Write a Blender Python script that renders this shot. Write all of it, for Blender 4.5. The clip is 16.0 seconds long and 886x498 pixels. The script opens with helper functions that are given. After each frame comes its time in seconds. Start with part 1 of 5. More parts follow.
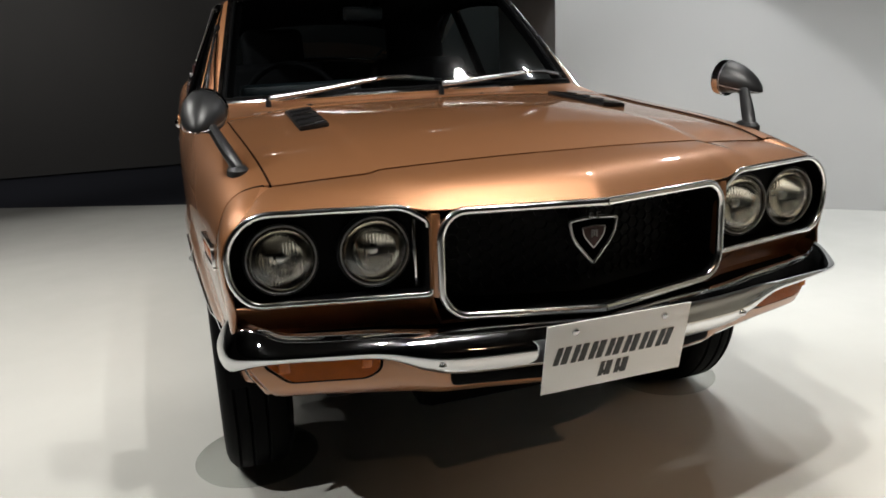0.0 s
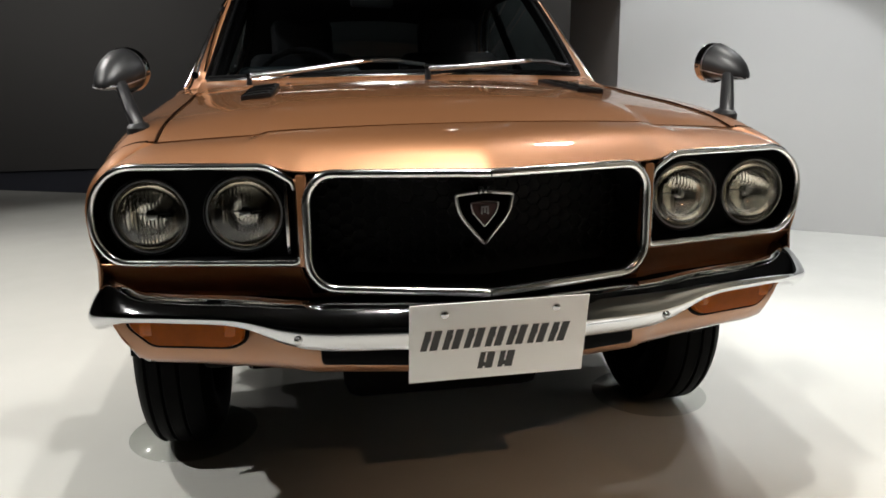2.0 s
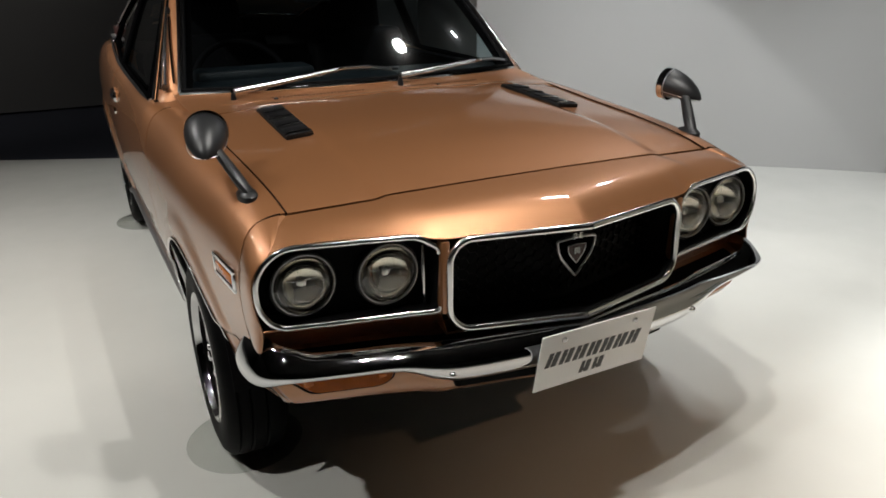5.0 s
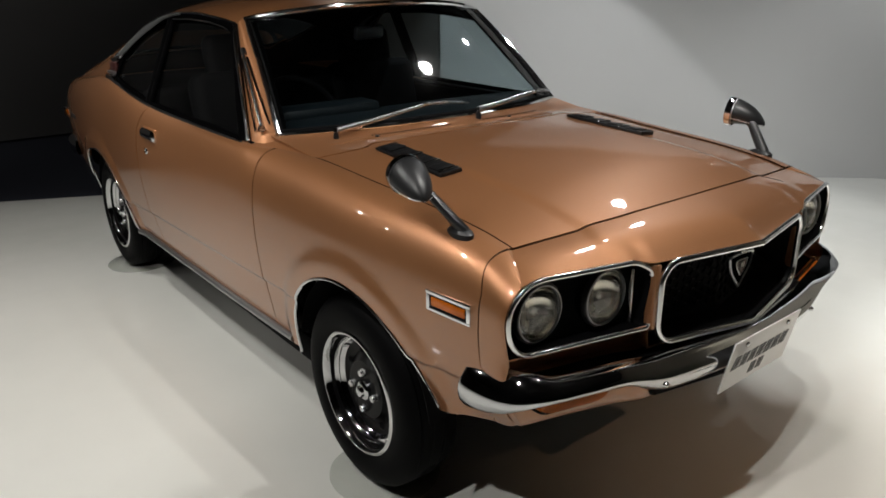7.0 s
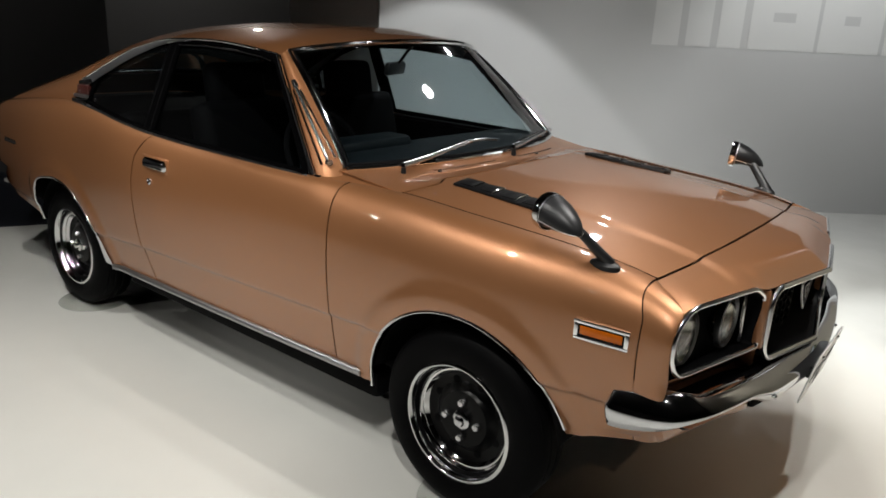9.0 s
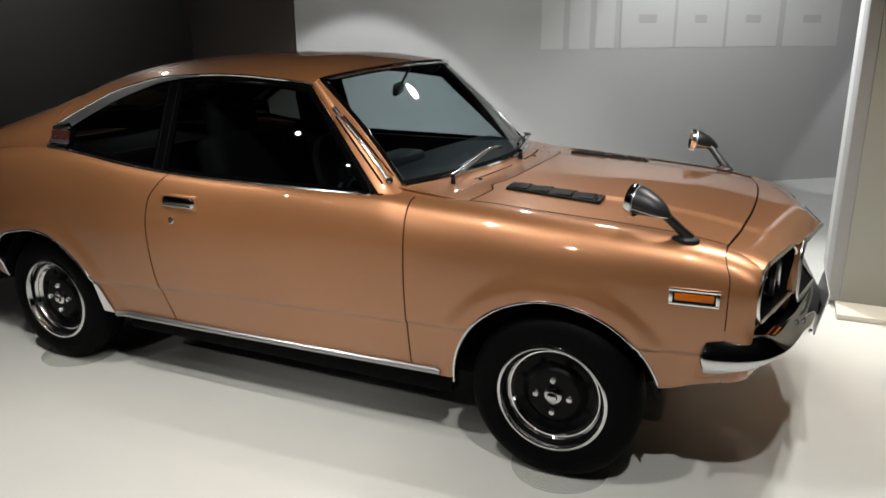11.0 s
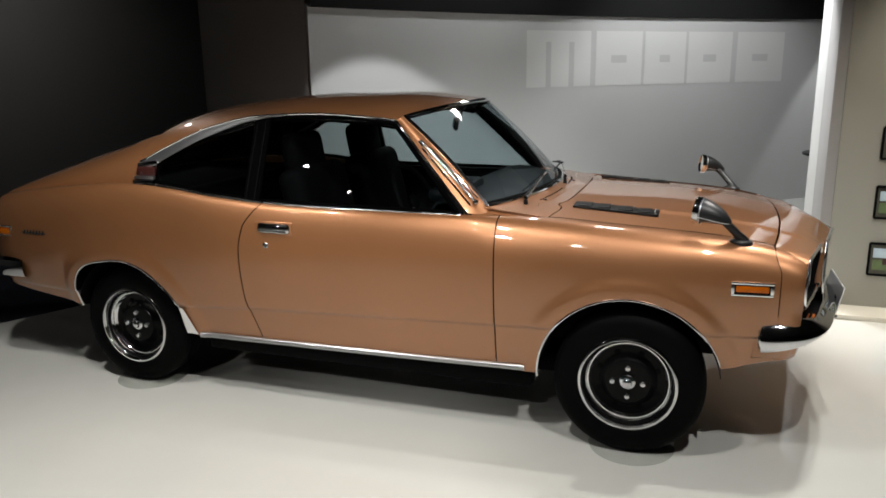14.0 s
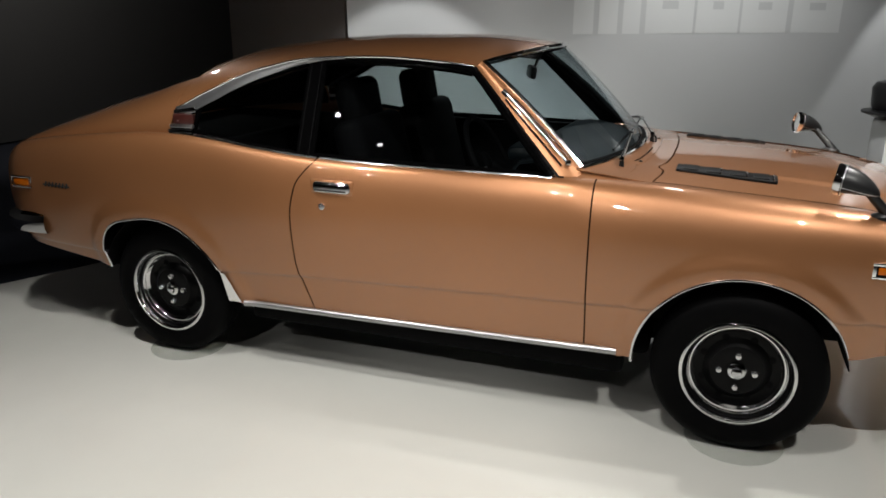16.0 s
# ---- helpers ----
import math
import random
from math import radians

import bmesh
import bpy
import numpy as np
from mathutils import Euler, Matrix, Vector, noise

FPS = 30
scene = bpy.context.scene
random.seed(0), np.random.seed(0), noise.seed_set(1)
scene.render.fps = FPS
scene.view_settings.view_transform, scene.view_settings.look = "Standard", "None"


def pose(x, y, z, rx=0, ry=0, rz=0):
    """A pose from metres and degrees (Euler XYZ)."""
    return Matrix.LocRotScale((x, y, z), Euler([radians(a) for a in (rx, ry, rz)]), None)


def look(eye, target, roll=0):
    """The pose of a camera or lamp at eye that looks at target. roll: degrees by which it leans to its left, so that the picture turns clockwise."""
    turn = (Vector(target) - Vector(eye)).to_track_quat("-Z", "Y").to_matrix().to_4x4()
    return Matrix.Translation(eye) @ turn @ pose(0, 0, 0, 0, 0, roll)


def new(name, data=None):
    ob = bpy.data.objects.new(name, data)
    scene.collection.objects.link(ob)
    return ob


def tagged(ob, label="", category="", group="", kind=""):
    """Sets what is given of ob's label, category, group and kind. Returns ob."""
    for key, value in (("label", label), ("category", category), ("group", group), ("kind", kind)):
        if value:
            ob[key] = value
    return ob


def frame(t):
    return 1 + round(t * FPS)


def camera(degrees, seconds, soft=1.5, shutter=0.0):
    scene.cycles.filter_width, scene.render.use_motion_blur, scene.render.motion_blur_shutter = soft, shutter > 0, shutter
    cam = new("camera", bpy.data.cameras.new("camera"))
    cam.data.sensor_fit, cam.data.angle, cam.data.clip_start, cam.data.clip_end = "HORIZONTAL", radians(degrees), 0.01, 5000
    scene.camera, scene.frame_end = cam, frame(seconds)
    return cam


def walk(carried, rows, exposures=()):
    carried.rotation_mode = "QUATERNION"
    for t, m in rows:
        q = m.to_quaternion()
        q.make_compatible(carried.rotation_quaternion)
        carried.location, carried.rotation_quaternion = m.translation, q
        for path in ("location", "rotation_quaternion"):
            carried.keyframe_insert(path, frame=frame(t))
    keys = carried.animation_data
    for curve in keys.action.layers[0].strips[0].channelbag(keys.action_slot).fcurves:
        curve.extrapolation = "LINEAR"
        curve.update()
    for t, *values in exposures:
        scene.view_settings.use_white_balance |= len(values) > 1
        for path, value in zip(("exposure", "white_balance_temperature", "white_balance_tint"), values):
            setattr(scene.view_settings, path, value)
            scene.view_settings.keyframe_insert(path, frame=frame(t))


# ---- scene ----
cam = camera(61.74, 16.0, soft=1.7)
PATH = [
    (0, (-0.72, -1.942, 1.064), (-0.117, -0.107, 0.546), -2.5),
    (0.5, (-0.624, -1.88, 1.032), (-0.054, -0.024, 0.553), -1.3),
    (1, (-0.475, -1.91, 0.998), (-0.02, -0.014, 0.55), 0.1),
    (1.5, (-0.349, -1.947, 0.97), (-0.025, -0.021, 0.537), -0.6),
    (2, (-0.285, -1.96, 0.941), (0.034, -0.04, 0.481), -0.8),
    (2.5, (-0.272, -1.951, 0.941), (0.018, -0.024, 0.492), -0.9),
    (3, (-0.281, -1.95, 0.971), (-0.001, -0.027, 0.501), -0.3),
    (3.5, (-0.34, -1.958, 1.045), (0.0, -0.07, 0.48), 0.2),
    (3.7, (-0.395, -1.942, 1.103), (0.005, -0.084, 0.48), -0.5),
    (5.8, (-1.346, -1.94, 1.353), (-0.284, -0.405, 0.636), -1.3),
    (6, (-1.429, -1.906, 1.365), (-0.335, -0.396, 0.641), -1.7),
    (6.5, (-1.564, -1.755, 1.368), (-0.475, -0.241, 0.645), -1.1),
    (7, (-1.667, -1.611, 1.383), (-0.508, -0.127, 0.706), -0.6),
    (7.5, (-1.869, -1.508, 1.395), (-0.571, -0.124, 0.763), 0.7),
    (8, (-2.051, -1.402, 1.41), (-0.657, -0.087, 0.837), 0.2),
    (8.5, (-2.156, -1.253, 1.412), (-0.74, 0.033, 0.828), -0.3),
    (8.7, (-2.195, -1.203, 1.406), (-0.749, 0.043, 0.809), 1.0),
    (10.8, (-2.781, -0.65, 1.428), (-1.064, 0.212, 0.871), 0.7),
    (11, (-2.848, -0.598, 1.433), (-1.106, 0.208, 0.871), -0.3),
    (11.5, (-2.996, -0.443, 1.435), (-1.228, 0.302, 0.871), 0.2),
    (12, (-3.004, -0.3, 1.425), (-1.231, 0.437, 0.863), -0.6),
    (12.5, (-3.081, -0.247, 1.437), (-1.289, 0.42, 0.85), -0.3),
    (13, (-3.248, -0.207, 1.452), (-1.43, 0.441, 0.927), -0.9),
    (13.5, (-3.33, -0.199, 1.442), (-1.511, 0.465, 0.943), -0.6),
    (14, (-3.413, -0.224, 1.452), (-1.581, 0.427, 0.984), -0.9),
    (14.5, (-3.395, -0.205, 1.44), (-1.577, 0.453, 0.928), -1.1),
    (15, (-3.335, -0.121, 1.422), (-1.517, 0.525, 0.893), -0.2),
    (15.5, (-3.234, 0.021, 1.433), (-1.423, 0.674, 0.891), -0.9),
    (16, (-3.169, 0.17, 1.423), (-1.372, 0.814, 0.826), 0.2),
]
LEVELS = [(0.0, 0.56), (1.0, 0.70), (3.7, 0.78), (5.8, 0.07), (6.5, 0.14), (7.5, 0.26), (8.7, 0.34), (11.0, 0.46), (16.0, 0.44)]
walk(cam, [(t, look(eye, target, roll)) for t, eye, target, roll in PATH], LEVELS)

# ---------------------------------------------------------------- light
world = bpy.data.worlds.new("hall_dark")
scene.world = world
world.use_nodes = True
world.node_tree.nodes["Background"].inputs["Color"].default_value = (0.9, 0.95, 1.0, 1)
world.node_tree.nodes["Background"].inputs["Strength"].default_value = 0.004


def spot(name, at, to, watts, cone=70, blend=0.6, size=0.04, tint=(1.0, 0.93, 0.82)):
    data = bpy.data.lights.new(name, "SPOT")
    data.energy, data.spot_size, data.spot_blend, data.shadow_soft_size, data.color = watts, radians(cone), blend, size, tint
    ob = new(name, data)
    ob.matrix_world = look(at, to)
    return ob


WARM, COOL, WHITE = (1.0, 0.92, 0.78), (0.96, 0.98, 0.99), (1.0, 0.975, 0.93)
Z = 2.78
H = 2.65
# lamps over and beside the car, each with its own hard shadow on the floor
spot("unseen_spot", (-0.20, -0.80, H), (-0.2, -0.45, 0.0), 68, 96, 0.6, 0.025, WHITE)
spot("unseen_spot", (0.10, -1.00, H), (0.1, -0.65, 0.0), 68, 96, 0.6, 0.025, WHITE)
spot("unseen_spot", (-2.05, -0.75, H), (-1.5, -0.05, 0.0), 104, 116, 0.5, 0.03, WHITE)
spot("unseen_spot", (1.10, 2.20, H), (1.6, -0.7, 0.0), 80, 40, 0.3, 0.03, WHITE)
spot("unseen_spot", (-1.50, 2.20, H), (-1.50, 2.20, 0.0), 95, 82, 0.4, 0.03, WHITE)
spot("unseen_spot", (-1.95, 0.75, H), (-1.8, 0.80, 0.0), 85, 135, 0.6, 0.03, WHITE)
spot("unseen_spot", (-2.71, 2.86, H), (-2.3, 1.4, 0.0), 42, 82, 0.8, 0.022, WHITE)
spot("unseen_spot", (-3.47, 2.78, H), (-2.8, 1.2, 0.0), 42, 82, 0.8, 0.022, WHITE)
spot("unseen_spot", (0.18, -3.35, H), (0.45, -1.5, 0.0), 84, 42, 1.0, 0.03, (1.0, 0.62, 0.37))
# this one is added fill for the floor by the partition
spot("unseen_spot", (1.15, -1.35, Z), (1.3, -1.5, 0.0), 48, 50, 0.7, 0.05, WARM)
spot("unseen_spot", (1.15, 0.20, Z), (1.2, 0.2, 0.2), 48, 112, 0.8, 0.09, WHITE)
# three narrow fill lamps, added only to brighten the right flank
for y0, watts in ((0.45, 62), (1.10, 220), (1.90, 75)):
    spot("unseen_spot", (-4.30, y0, Z), (-0.78, y0, 0.98), watts, 25, 1.0, 0.05, WHITE)
# the next five are added fill for rear floor, rear walls and car
spot("unseen_spot", (-5.40, 3.20, Z), (-5.4, 3.2, 0.0), 25, 80, 0.9, 0.05, WHITE)
spot("unseen_spot", (-2.70, 3.70, Z), (-2.7, 6.5, 1.3), 95, 100, 1.0, 0.05, WHITE)
spot("unseen_spot", (0.20, 5.00, Z), (0.5, 6.4, 0.8), 9, 125, 0.8, 0.05, WHITE)
spot("unseen_spot", (3.40, 6.10, Z), (3.9, 7.9, 1.1), 55, 140, 0.6, 0.05, WHITE)
spot("unseen_spot", (2.60, 5.60, Z), (0.2, 0.2, 0.8), 25, 40, 0.5, 0.05, WHITE)
spot("unseen_washer", (1.54, 1.51, H), (1.56, 1.52, 0.0), 80, 82, 0.12, 0.04, COOL)
spot("unseen_washer", (5.50, -1.87, H), (5.5, -1.87, 0.0), 80, 56, 0.2, 0.04, COOL)
# the remaining lamps are invented fill for wall, partition and right-hand floor
spot("unseen_washer", (2.40, 1.05, Z), (2.6, 1.1, 0.0), 24, 155, 0.3, 0.05, COOL)
spot("unseen_washer", (3.30, -0.7, Z), (4.75, 0.0, 0.35), 94, 108, 0.6, 0.05, COOL)
spot("unseen_spot", (-0.20, -2.20, Z), (1.45, -1.55, 0.9), 75, 52, 0.8, 0.05, WARM)
spot("unseen_washer", (0.90, 0.35, Z), (2.2, 1.1, 0.15), 122, 70, 0.8, 0.05, COOL)
spot("unseen_spot", (2.30, -0.15, Z), (2.3, -0.1, 0.0), 42, 62, 0.7, 0.05, WHITE)
spot("unseen_washer", (2.5, 0.1, Z), (2.1, -0.95, 1.15), 280, 52, 0.6, 0.05, COOL)

# ---------------------------------------------------------------- materials


def mat(name, base, rough=0.5, metal=0.0, coat=0.0, vary=0.12, scale=6.0, bump=0.0, bump_scale=180.0, rough_vary=0.0, spec=0.5):
    m = bpy.data.materials.new(name)
    m.use_nodes = True
    nt = m.node_tree
    b = nt.nodes["Principled BSDF"]
    b.inputs["Metallic"].default_value = metal
    b.inputs["Roughness"].default_value = rough
    b.inputs["Coat Weight"].default_value = coat
    b.inputs["Coat Roughness"].default_value = 0.03
    b.inputs["Specular IOR Level"].default_value = spec
    tc = nt.nodes.new("ShaderNodeTexCoord")
    n1 = nt.nodes.new("ShaderNodeTexNoise")
    n1.inputs["Scale"].default_value, n1.inputs["Detail"].default_value = scale, 6
    nt.links.new(tc.outputs["Object"], n1.inputs["Vector"])
    ramp = nt.nodes.new("ShaderNodeMix")
    ramp.data_type = "RGBA"
    ramp.inputs[6].default_value = (*[c * (1 - vary) for c in base], 1)
    ramp.inputs[7].default_value = (*[min(1, c * (1 + vary)) for c in base], 1)
    nt.links.new(n1.outputs["Fac"], ramp.inputs[0])
    nt.links.new(ramp.outputs[2], b.inputs["Base Color"])
    if rough_vary:
        n3 = nt.nodes.new("ShaderNodeTexNoise")
        n3.inputs["Scale"].default_value, n3.inputs["Detail"].default_value = scale * 2.3, 8
        nt.links.new(tc.outputs["Object"], n3.inputs["Vector"])
        mr = nt.nodes.new("ShaderNodeMapRange")
        mr.inputs["From Min"].default_value, mr.inputs["From Max"].default_value = 0.3, 0.7
        mr.inputs["To Min"].default_value, mr.inputs["To Max"].default_value = max(0, rough - rough_vary), rough + rough_vary
        nt.links.new(n3.outputs["Fac"], mr.inputs["Value"])
        nt.links.new(mr.outputs["Result"], b.inputs["Roughness"])
    if bump:
        n2 = nt.nodes.new("ShaderNodeTexNoise")
        n2.inputs["Scale"].default_value, n2.inputs["Detail"].default_value = bump_scale, 4
        nt.links.new(tc.outputs["Object"], n2.inputs["Vector"])
        bp = nt.nodes.new("ShaderNodeBump")
        bp.inputs["Strength"].default_value, bp.inputs["Distance"].default_value = bump, 0.002
        nt.links.new(n2.outputs["Fac"], bp.inputs["Height"])
        nt.links.new(bp.outputs["Normal"], b.inputs["Normal"])
    return m


def glass_mat(name, tint, gloss_rough=0.0, ior=1.5, base_gloss=0.0):
    m = bpy.data.materials.new(name)
    m.use_nodes = True
    nt = m.node_tree
    nt.nodes.clear()
    out = nt.nodes.new("ShaderNodeOutputMaterial")
    tr = nt.nodes.new("ShaderNodeBsdfTransparent")
    tr.inputs["Color"].default_value = (*tint, 1)
    gl = nt.nodes.new("ShaderNodeBsdfGlossy")
    gl.inputs["Roughness"].default_value = gloss_rough
    lw = nt.nodes.new("ShaderNodeLayerWeight")
    lw.inputs["Blend"].default_value = 0.5
    pw = nt.nodes.new("ShaderNodeMath")
    pw.operation = "POWER"
    pw.inputs[1].default_value = 5.0
    nt.links.new(lw.outputs["Facing"], pw.inputs[0])
    fr = nt.nodes.new("ShaderNodeMapRange")
    f0 = ((ior - 1) / (ior + 1)) ** 2 * 1.6
    fr.inputs["To Min"].default_value, fr.inputs["To Max"].default_value = f0, 1.0
    nt.links.new(pw.outputs["Value"], fr.inputs["Value"])
    mx = nt.nodes.new("ShaderNodeMixShader")
    nt.links.new(fr.outputs["Result"], mx.inputs["Fac"])
    nt.links.new(tr.outputs["BSDF"], mx.inputs[1])
    nt.links.new(gl.outputs["BSDF"], mx.inputs[2])
    last = mx
    if base_gloss:
        # faint dust film
        film_gl, last = nt.nodes.new("ShaderNodeBsdfGlossy"), nt.nodes.new("ShaderNodeMixShader")
        film_gl.inputs["Roughness"].default_value = 0.14
        last.inputs["Fac"].default_value = base_gloss
        nt.links.new(mx.outputs["Shader"], last.inputs[1])
        nt.links.new(film_gl.outputs["BSDF"], last.inputs[2])
    nt.links.new(last.outputs["Shader"], out.inputs["Surface"])
    return m


PAINT = mat("copper_paint", (0.310, 0.131, 0.050), 0.42, 0.62, 1.0, 0.06, 3.0, 0.07, 900.0, spec=1.0)
CHROME = mat("chrome", (0.60, 0.605, 0.62), 0.045, 1.0, 0.0, 0.03, 9.0, 0.0, 180, 0.02)
SATIN = mat("brushed_trim", (0.52, 0.52, 0.53), 0.30, 1.0, 0.0, 0.05, 30.0)
BLACK = mat("black_plastic", (0.005, 0.005, 0.0055), 0.32, 0.0, 0.0, 0.2, 12.0, 0.05, 400, spec=0.3)
MATT = mat("matt_black", (0.003, 0.003, 0.0033), 0.7, 0.0, 0.0, 0.2, 8.0, spec=0.05)
RIMCHROME = mat("wheel_chrome", (0.88, 0.88, 0.89), 0.15, 1.0, 0.0, 0.03, 9.0, 0.0, 180, 0.05)
WHEELCHROME = mat("trim_ring_chrome", (0.66, 0.66, 0.67), 0.055, 1.0, 0.0, 0.04, 14.0, 0.05, 60, 0.03)
PILLAR = mat("pillar_black", (0.0012, 0.0012, 0.0013), 1.0, spec=0.0)
TRIMCHROME = mat("trim_chrome", (0.72, 0.72, 0.73), 0.08, 1.0, 0.0, 0.03, 9.0, 0.0, 180, 0.03)
WIPERS = mat("wiper_metal", (0.62, 0.62, 0.63), 0.24, 1.0, 0.0, 0.04, 20.0)
TRIMGREY = mat("brushed_dark_trim", (0.40, 0.40, 0.405), 0.34, 1.0, 0.0, 0.06, 30.0)
MESHB = mat("grille_black", (0.0035, 0.0035, 0.0038), 0.5, 0.0, 0.0, 0.2, 8.0, spec=0.15)
RUBBER = mat("tyre_rubber", (0.0018, 0.0018, 0.002), 0.55, 0.0, 0.0, 0.25, 14.0, 0.25, 220, spec=0.04)
WHEELBLACK = mat("wheel_black", (0.0018, 0.0018, 0.002), 0.30, 0.0, 0.0, 0.2, 14.0, 0.03, 200, spec=0.11)
HEAD = mat("mirror_shell", (0.010, 0.0102, 0.011), 0.40, 0.1, 0.0, 0.15, 20.0, 0.05, 600, spec=0.4)
SEAM = mat("gap_shade", (0.016, 0.008, 0.005), 0.9, spec=0.0)
VINYL = mat("black_vinyl", (0.0022, 0.0022, 0.0025), 0.65, 0.0, 0.0, 0.2, 14.0, 0.2, 350, spec=0.02)
DASH = mat("dash_vinyl", (0.002, 0.0042, 0.0056), 0.5, 0.0, 0.0, 0.2, 14.0, 0.15, 350, spec=0.2)
AMBER = mat("amber_lens", (0.38, 0.086, 0.002), 0.22, 0.0, 0.25, 0.3, 40.0, 0.3, 260, spec=0.25)
AMBER_DEEP = mat("amber_lens_deep", (0.27, 0.062, 0.0008), 0.3, 0.0, 0.0, 0.3, 40.0, 0.3, 260, spec=0.15)
RED = mat("red_lens", (0.035, 0.007, 0.005), 0.4, 0.0, 0.3, 0.2, 60.0)
REFLECT = mat("lamp_reflector", (0.90, 0.86, 0.78), 0.06, 1.0, 0.0, 0.05, 30.0, 0.0, 180, 0.03)
WHITE_PL = mat("plate_white", (0.80, 0.80, 0.785), 0.32, 0.0, 0.2, 0.05, 9.0)
INK = mat("plate_ink", (0.012, 0.012, 0.013), 0.4)
MIRROR = mat("mirror_glass", (0.9, 0.9, 0.9), 0.02, 1.0)
CLEAR = glass_mat("clear_glass", (0.72, 0.81, 0.84), 0.0, 1.5, 0.004)
TINT = glass_mat("tinted_glass", (0.62, 0.69, 0.70), 0.0, 1.52)
DARKGLASS = glass_mat("dark_rear_glass", (0.36, 0.41, 0.42), 0.0, 1.5)
LENS = mat("headlamp_glass", (0.97, 0.97, 0.95), 0.02, 0.0, 0.0, 0.01, 9.0)
LENS.node_tree.nodes["Principled BSDF"].inputs["Transmission Weight"].default_value = 1.0
ACRYL = glass_mat("acrylic_disc", (0.88, 0.89, 0.88), 0.05, 1.5)

FLOOR = mat("white_epoxy_floor", (0.565, 0.565, 0.53), 0.55, 0.0, 1.0, 0.07, 2.6, 0.02, 9, 0.1, spec=0.2)


def scuff(m, low, high, scale):
    """Uneven gloss of the clear coat, with fine wiping marks and dull specks."""
    nt = m.node_tree
    b = nt.nodes["Principled BSDF"]
    tc = nt.nodes.new("ShaderNodeTexCoord")
    mp = nt.nodes.new("ShaderNodeMapping")
    mp.inputs["Scale"].default_value = (1.0, 2.6, 1.0)
    n = nt.nodes.new("ShaderNodeTexNoise")
    n.inputs["Scale"].default_value, n.inputs["Detail"].default_value, n.inputs["Roughness"].default_value = scale, 9, 0.68
    mr = nt.nodes.new("ShaderNodeMapRange")
    mr.inputs["From Min"].default_value, mr.inputs["From Max"].default_value = 0.35, 0.75
    mr.inputs["To Min"].default_value, mr.inputs["To Max"].default_value = low, high
    nt.links.new(tc.outputs["Object"], mp.inputs["Vector"])
    nt.links.new(mp.outputs["Vector"], n.inputs["Vector"])
    nt.links.new(n.outputs["Fac"], mr.inputs["Value"])
    nt.links.new(mr.outputs["Result"], b.inputs["Coat Roughness"])


scuff(FLOOR, 0.012, 0.10, 5.0)
scuff(PAINT, 0.018, 0.060, 4.0)
CARPET = mat("navy_carpet", (0.010, 0.012, 0.022), 0.95, 0.0, 0.0, 0.3, 20.0, 0.6, 300)
WHITEW = mat("white_wall_paint", (0.45, 0.45, 0.443), 0.62, 0.0, 0.0, 0.03, 1.2, 0.06, 260)
SIGNP = mat("sign_paint", (0.565, 0.565, 0.55), 0.55, 0.0, 0.0, 0.03, 2.0, 0.05, 260)
GREYW = mat("grey_wall_paint", (0.27, 0.262, 0.258), 0.7, 0.0, 0.0, 0.06, 1.2, 0.06, 260)
DARKW = mat("dark_wall_paint", (0.050, 0.048, 0.047), 0.75, 0.0, 0.0, 0.08, 1.2, 0.06, 260)
BLACKC = mat("black_ceiling", (0.012, 0.012, 0.012), 0.9, 0.0, 0.0, 0.15, 2.0, spec=0.1)
BEIGE = mat("beige_panel", (0.28, 0.272, 0.235), 0.6, 0.0, 0.0, 0.04, 1.5, 0.05, 260)
CREAM = mat("cream_plinth", (0.52, 0.49, 0.42), 0.45, 0.0, 0.0, 0.04, 1.5)

# ---------------------------------------------------------------- mesh helpers


def part(name, bm, material, parent=None, label="", sharp=38, thick=0.0, smooth=True):
    me = bpy.data.meshes.new(name)
    bmesh.ops.remove_doubles(bm, verts=bm.verts, dist=1e-6)
    bmesh.ops.recalc_face_normals(bm, faces=bm.faces)
    bm.to_mesh(me)
    bm.free()
    me.materials.append(material)
    if smooth:
        me.shade_smooth()
        me.set_sharp_from_angle(angle=radians(sharp))
    ob = new(name, me)
    if parent is not None:
        ob.parent = parent
    if label:
        ob["label"] = label
    if thick:
        sol = ob.modifiers.new("thickness", "SOLIDIFY")
        sol.thickness, sol.offset = thick, 0.0
        split = ob.modifiers.new("crisp_edges", "EDGE_SPLIT")
        split.split_angle = radians(55)
    return ob


def table(*rows):
    """A smooth monotone curve through (x, y) rows."""
    xs, ys = np.array([r[0] for r in rows], float), np.array([r[1] for r in rows], float)
    h, d = np.diff(xs), np.diff(ys) / np.diff(xs)
    m = np.zeros(len(xs))
    m[0], m[-1] = d[0], d[-1]
    for i in range(1, len(xs) - 1):
        if d[i - 1] * d[i] > 0:
            w1, w2 = 2 * h[i] + h[i - 1], h[i] + 2 * h[i - 1]
            m[i] = (w1 + w2) / (w1 / d[i - 1] + w2 / d[i])

    def at(x):
        x = min(max(float(x), xs[0]), xs[-1])
        i = min(int(np.searchsorted(xs, x, "right")) - 1, len(xs) - 2)
        t = (x - xs[i]) / h[i]
        return float((1 + 2 * t) * (1 - t) ** 2 * ys[i] + t * (1 - t) ** 2 * h[i] * m[i] + t * t * (3 - 2 * t) * ys[i + 1] + t * t * (t - 1) * h[i] * m[i + 1])

    return at


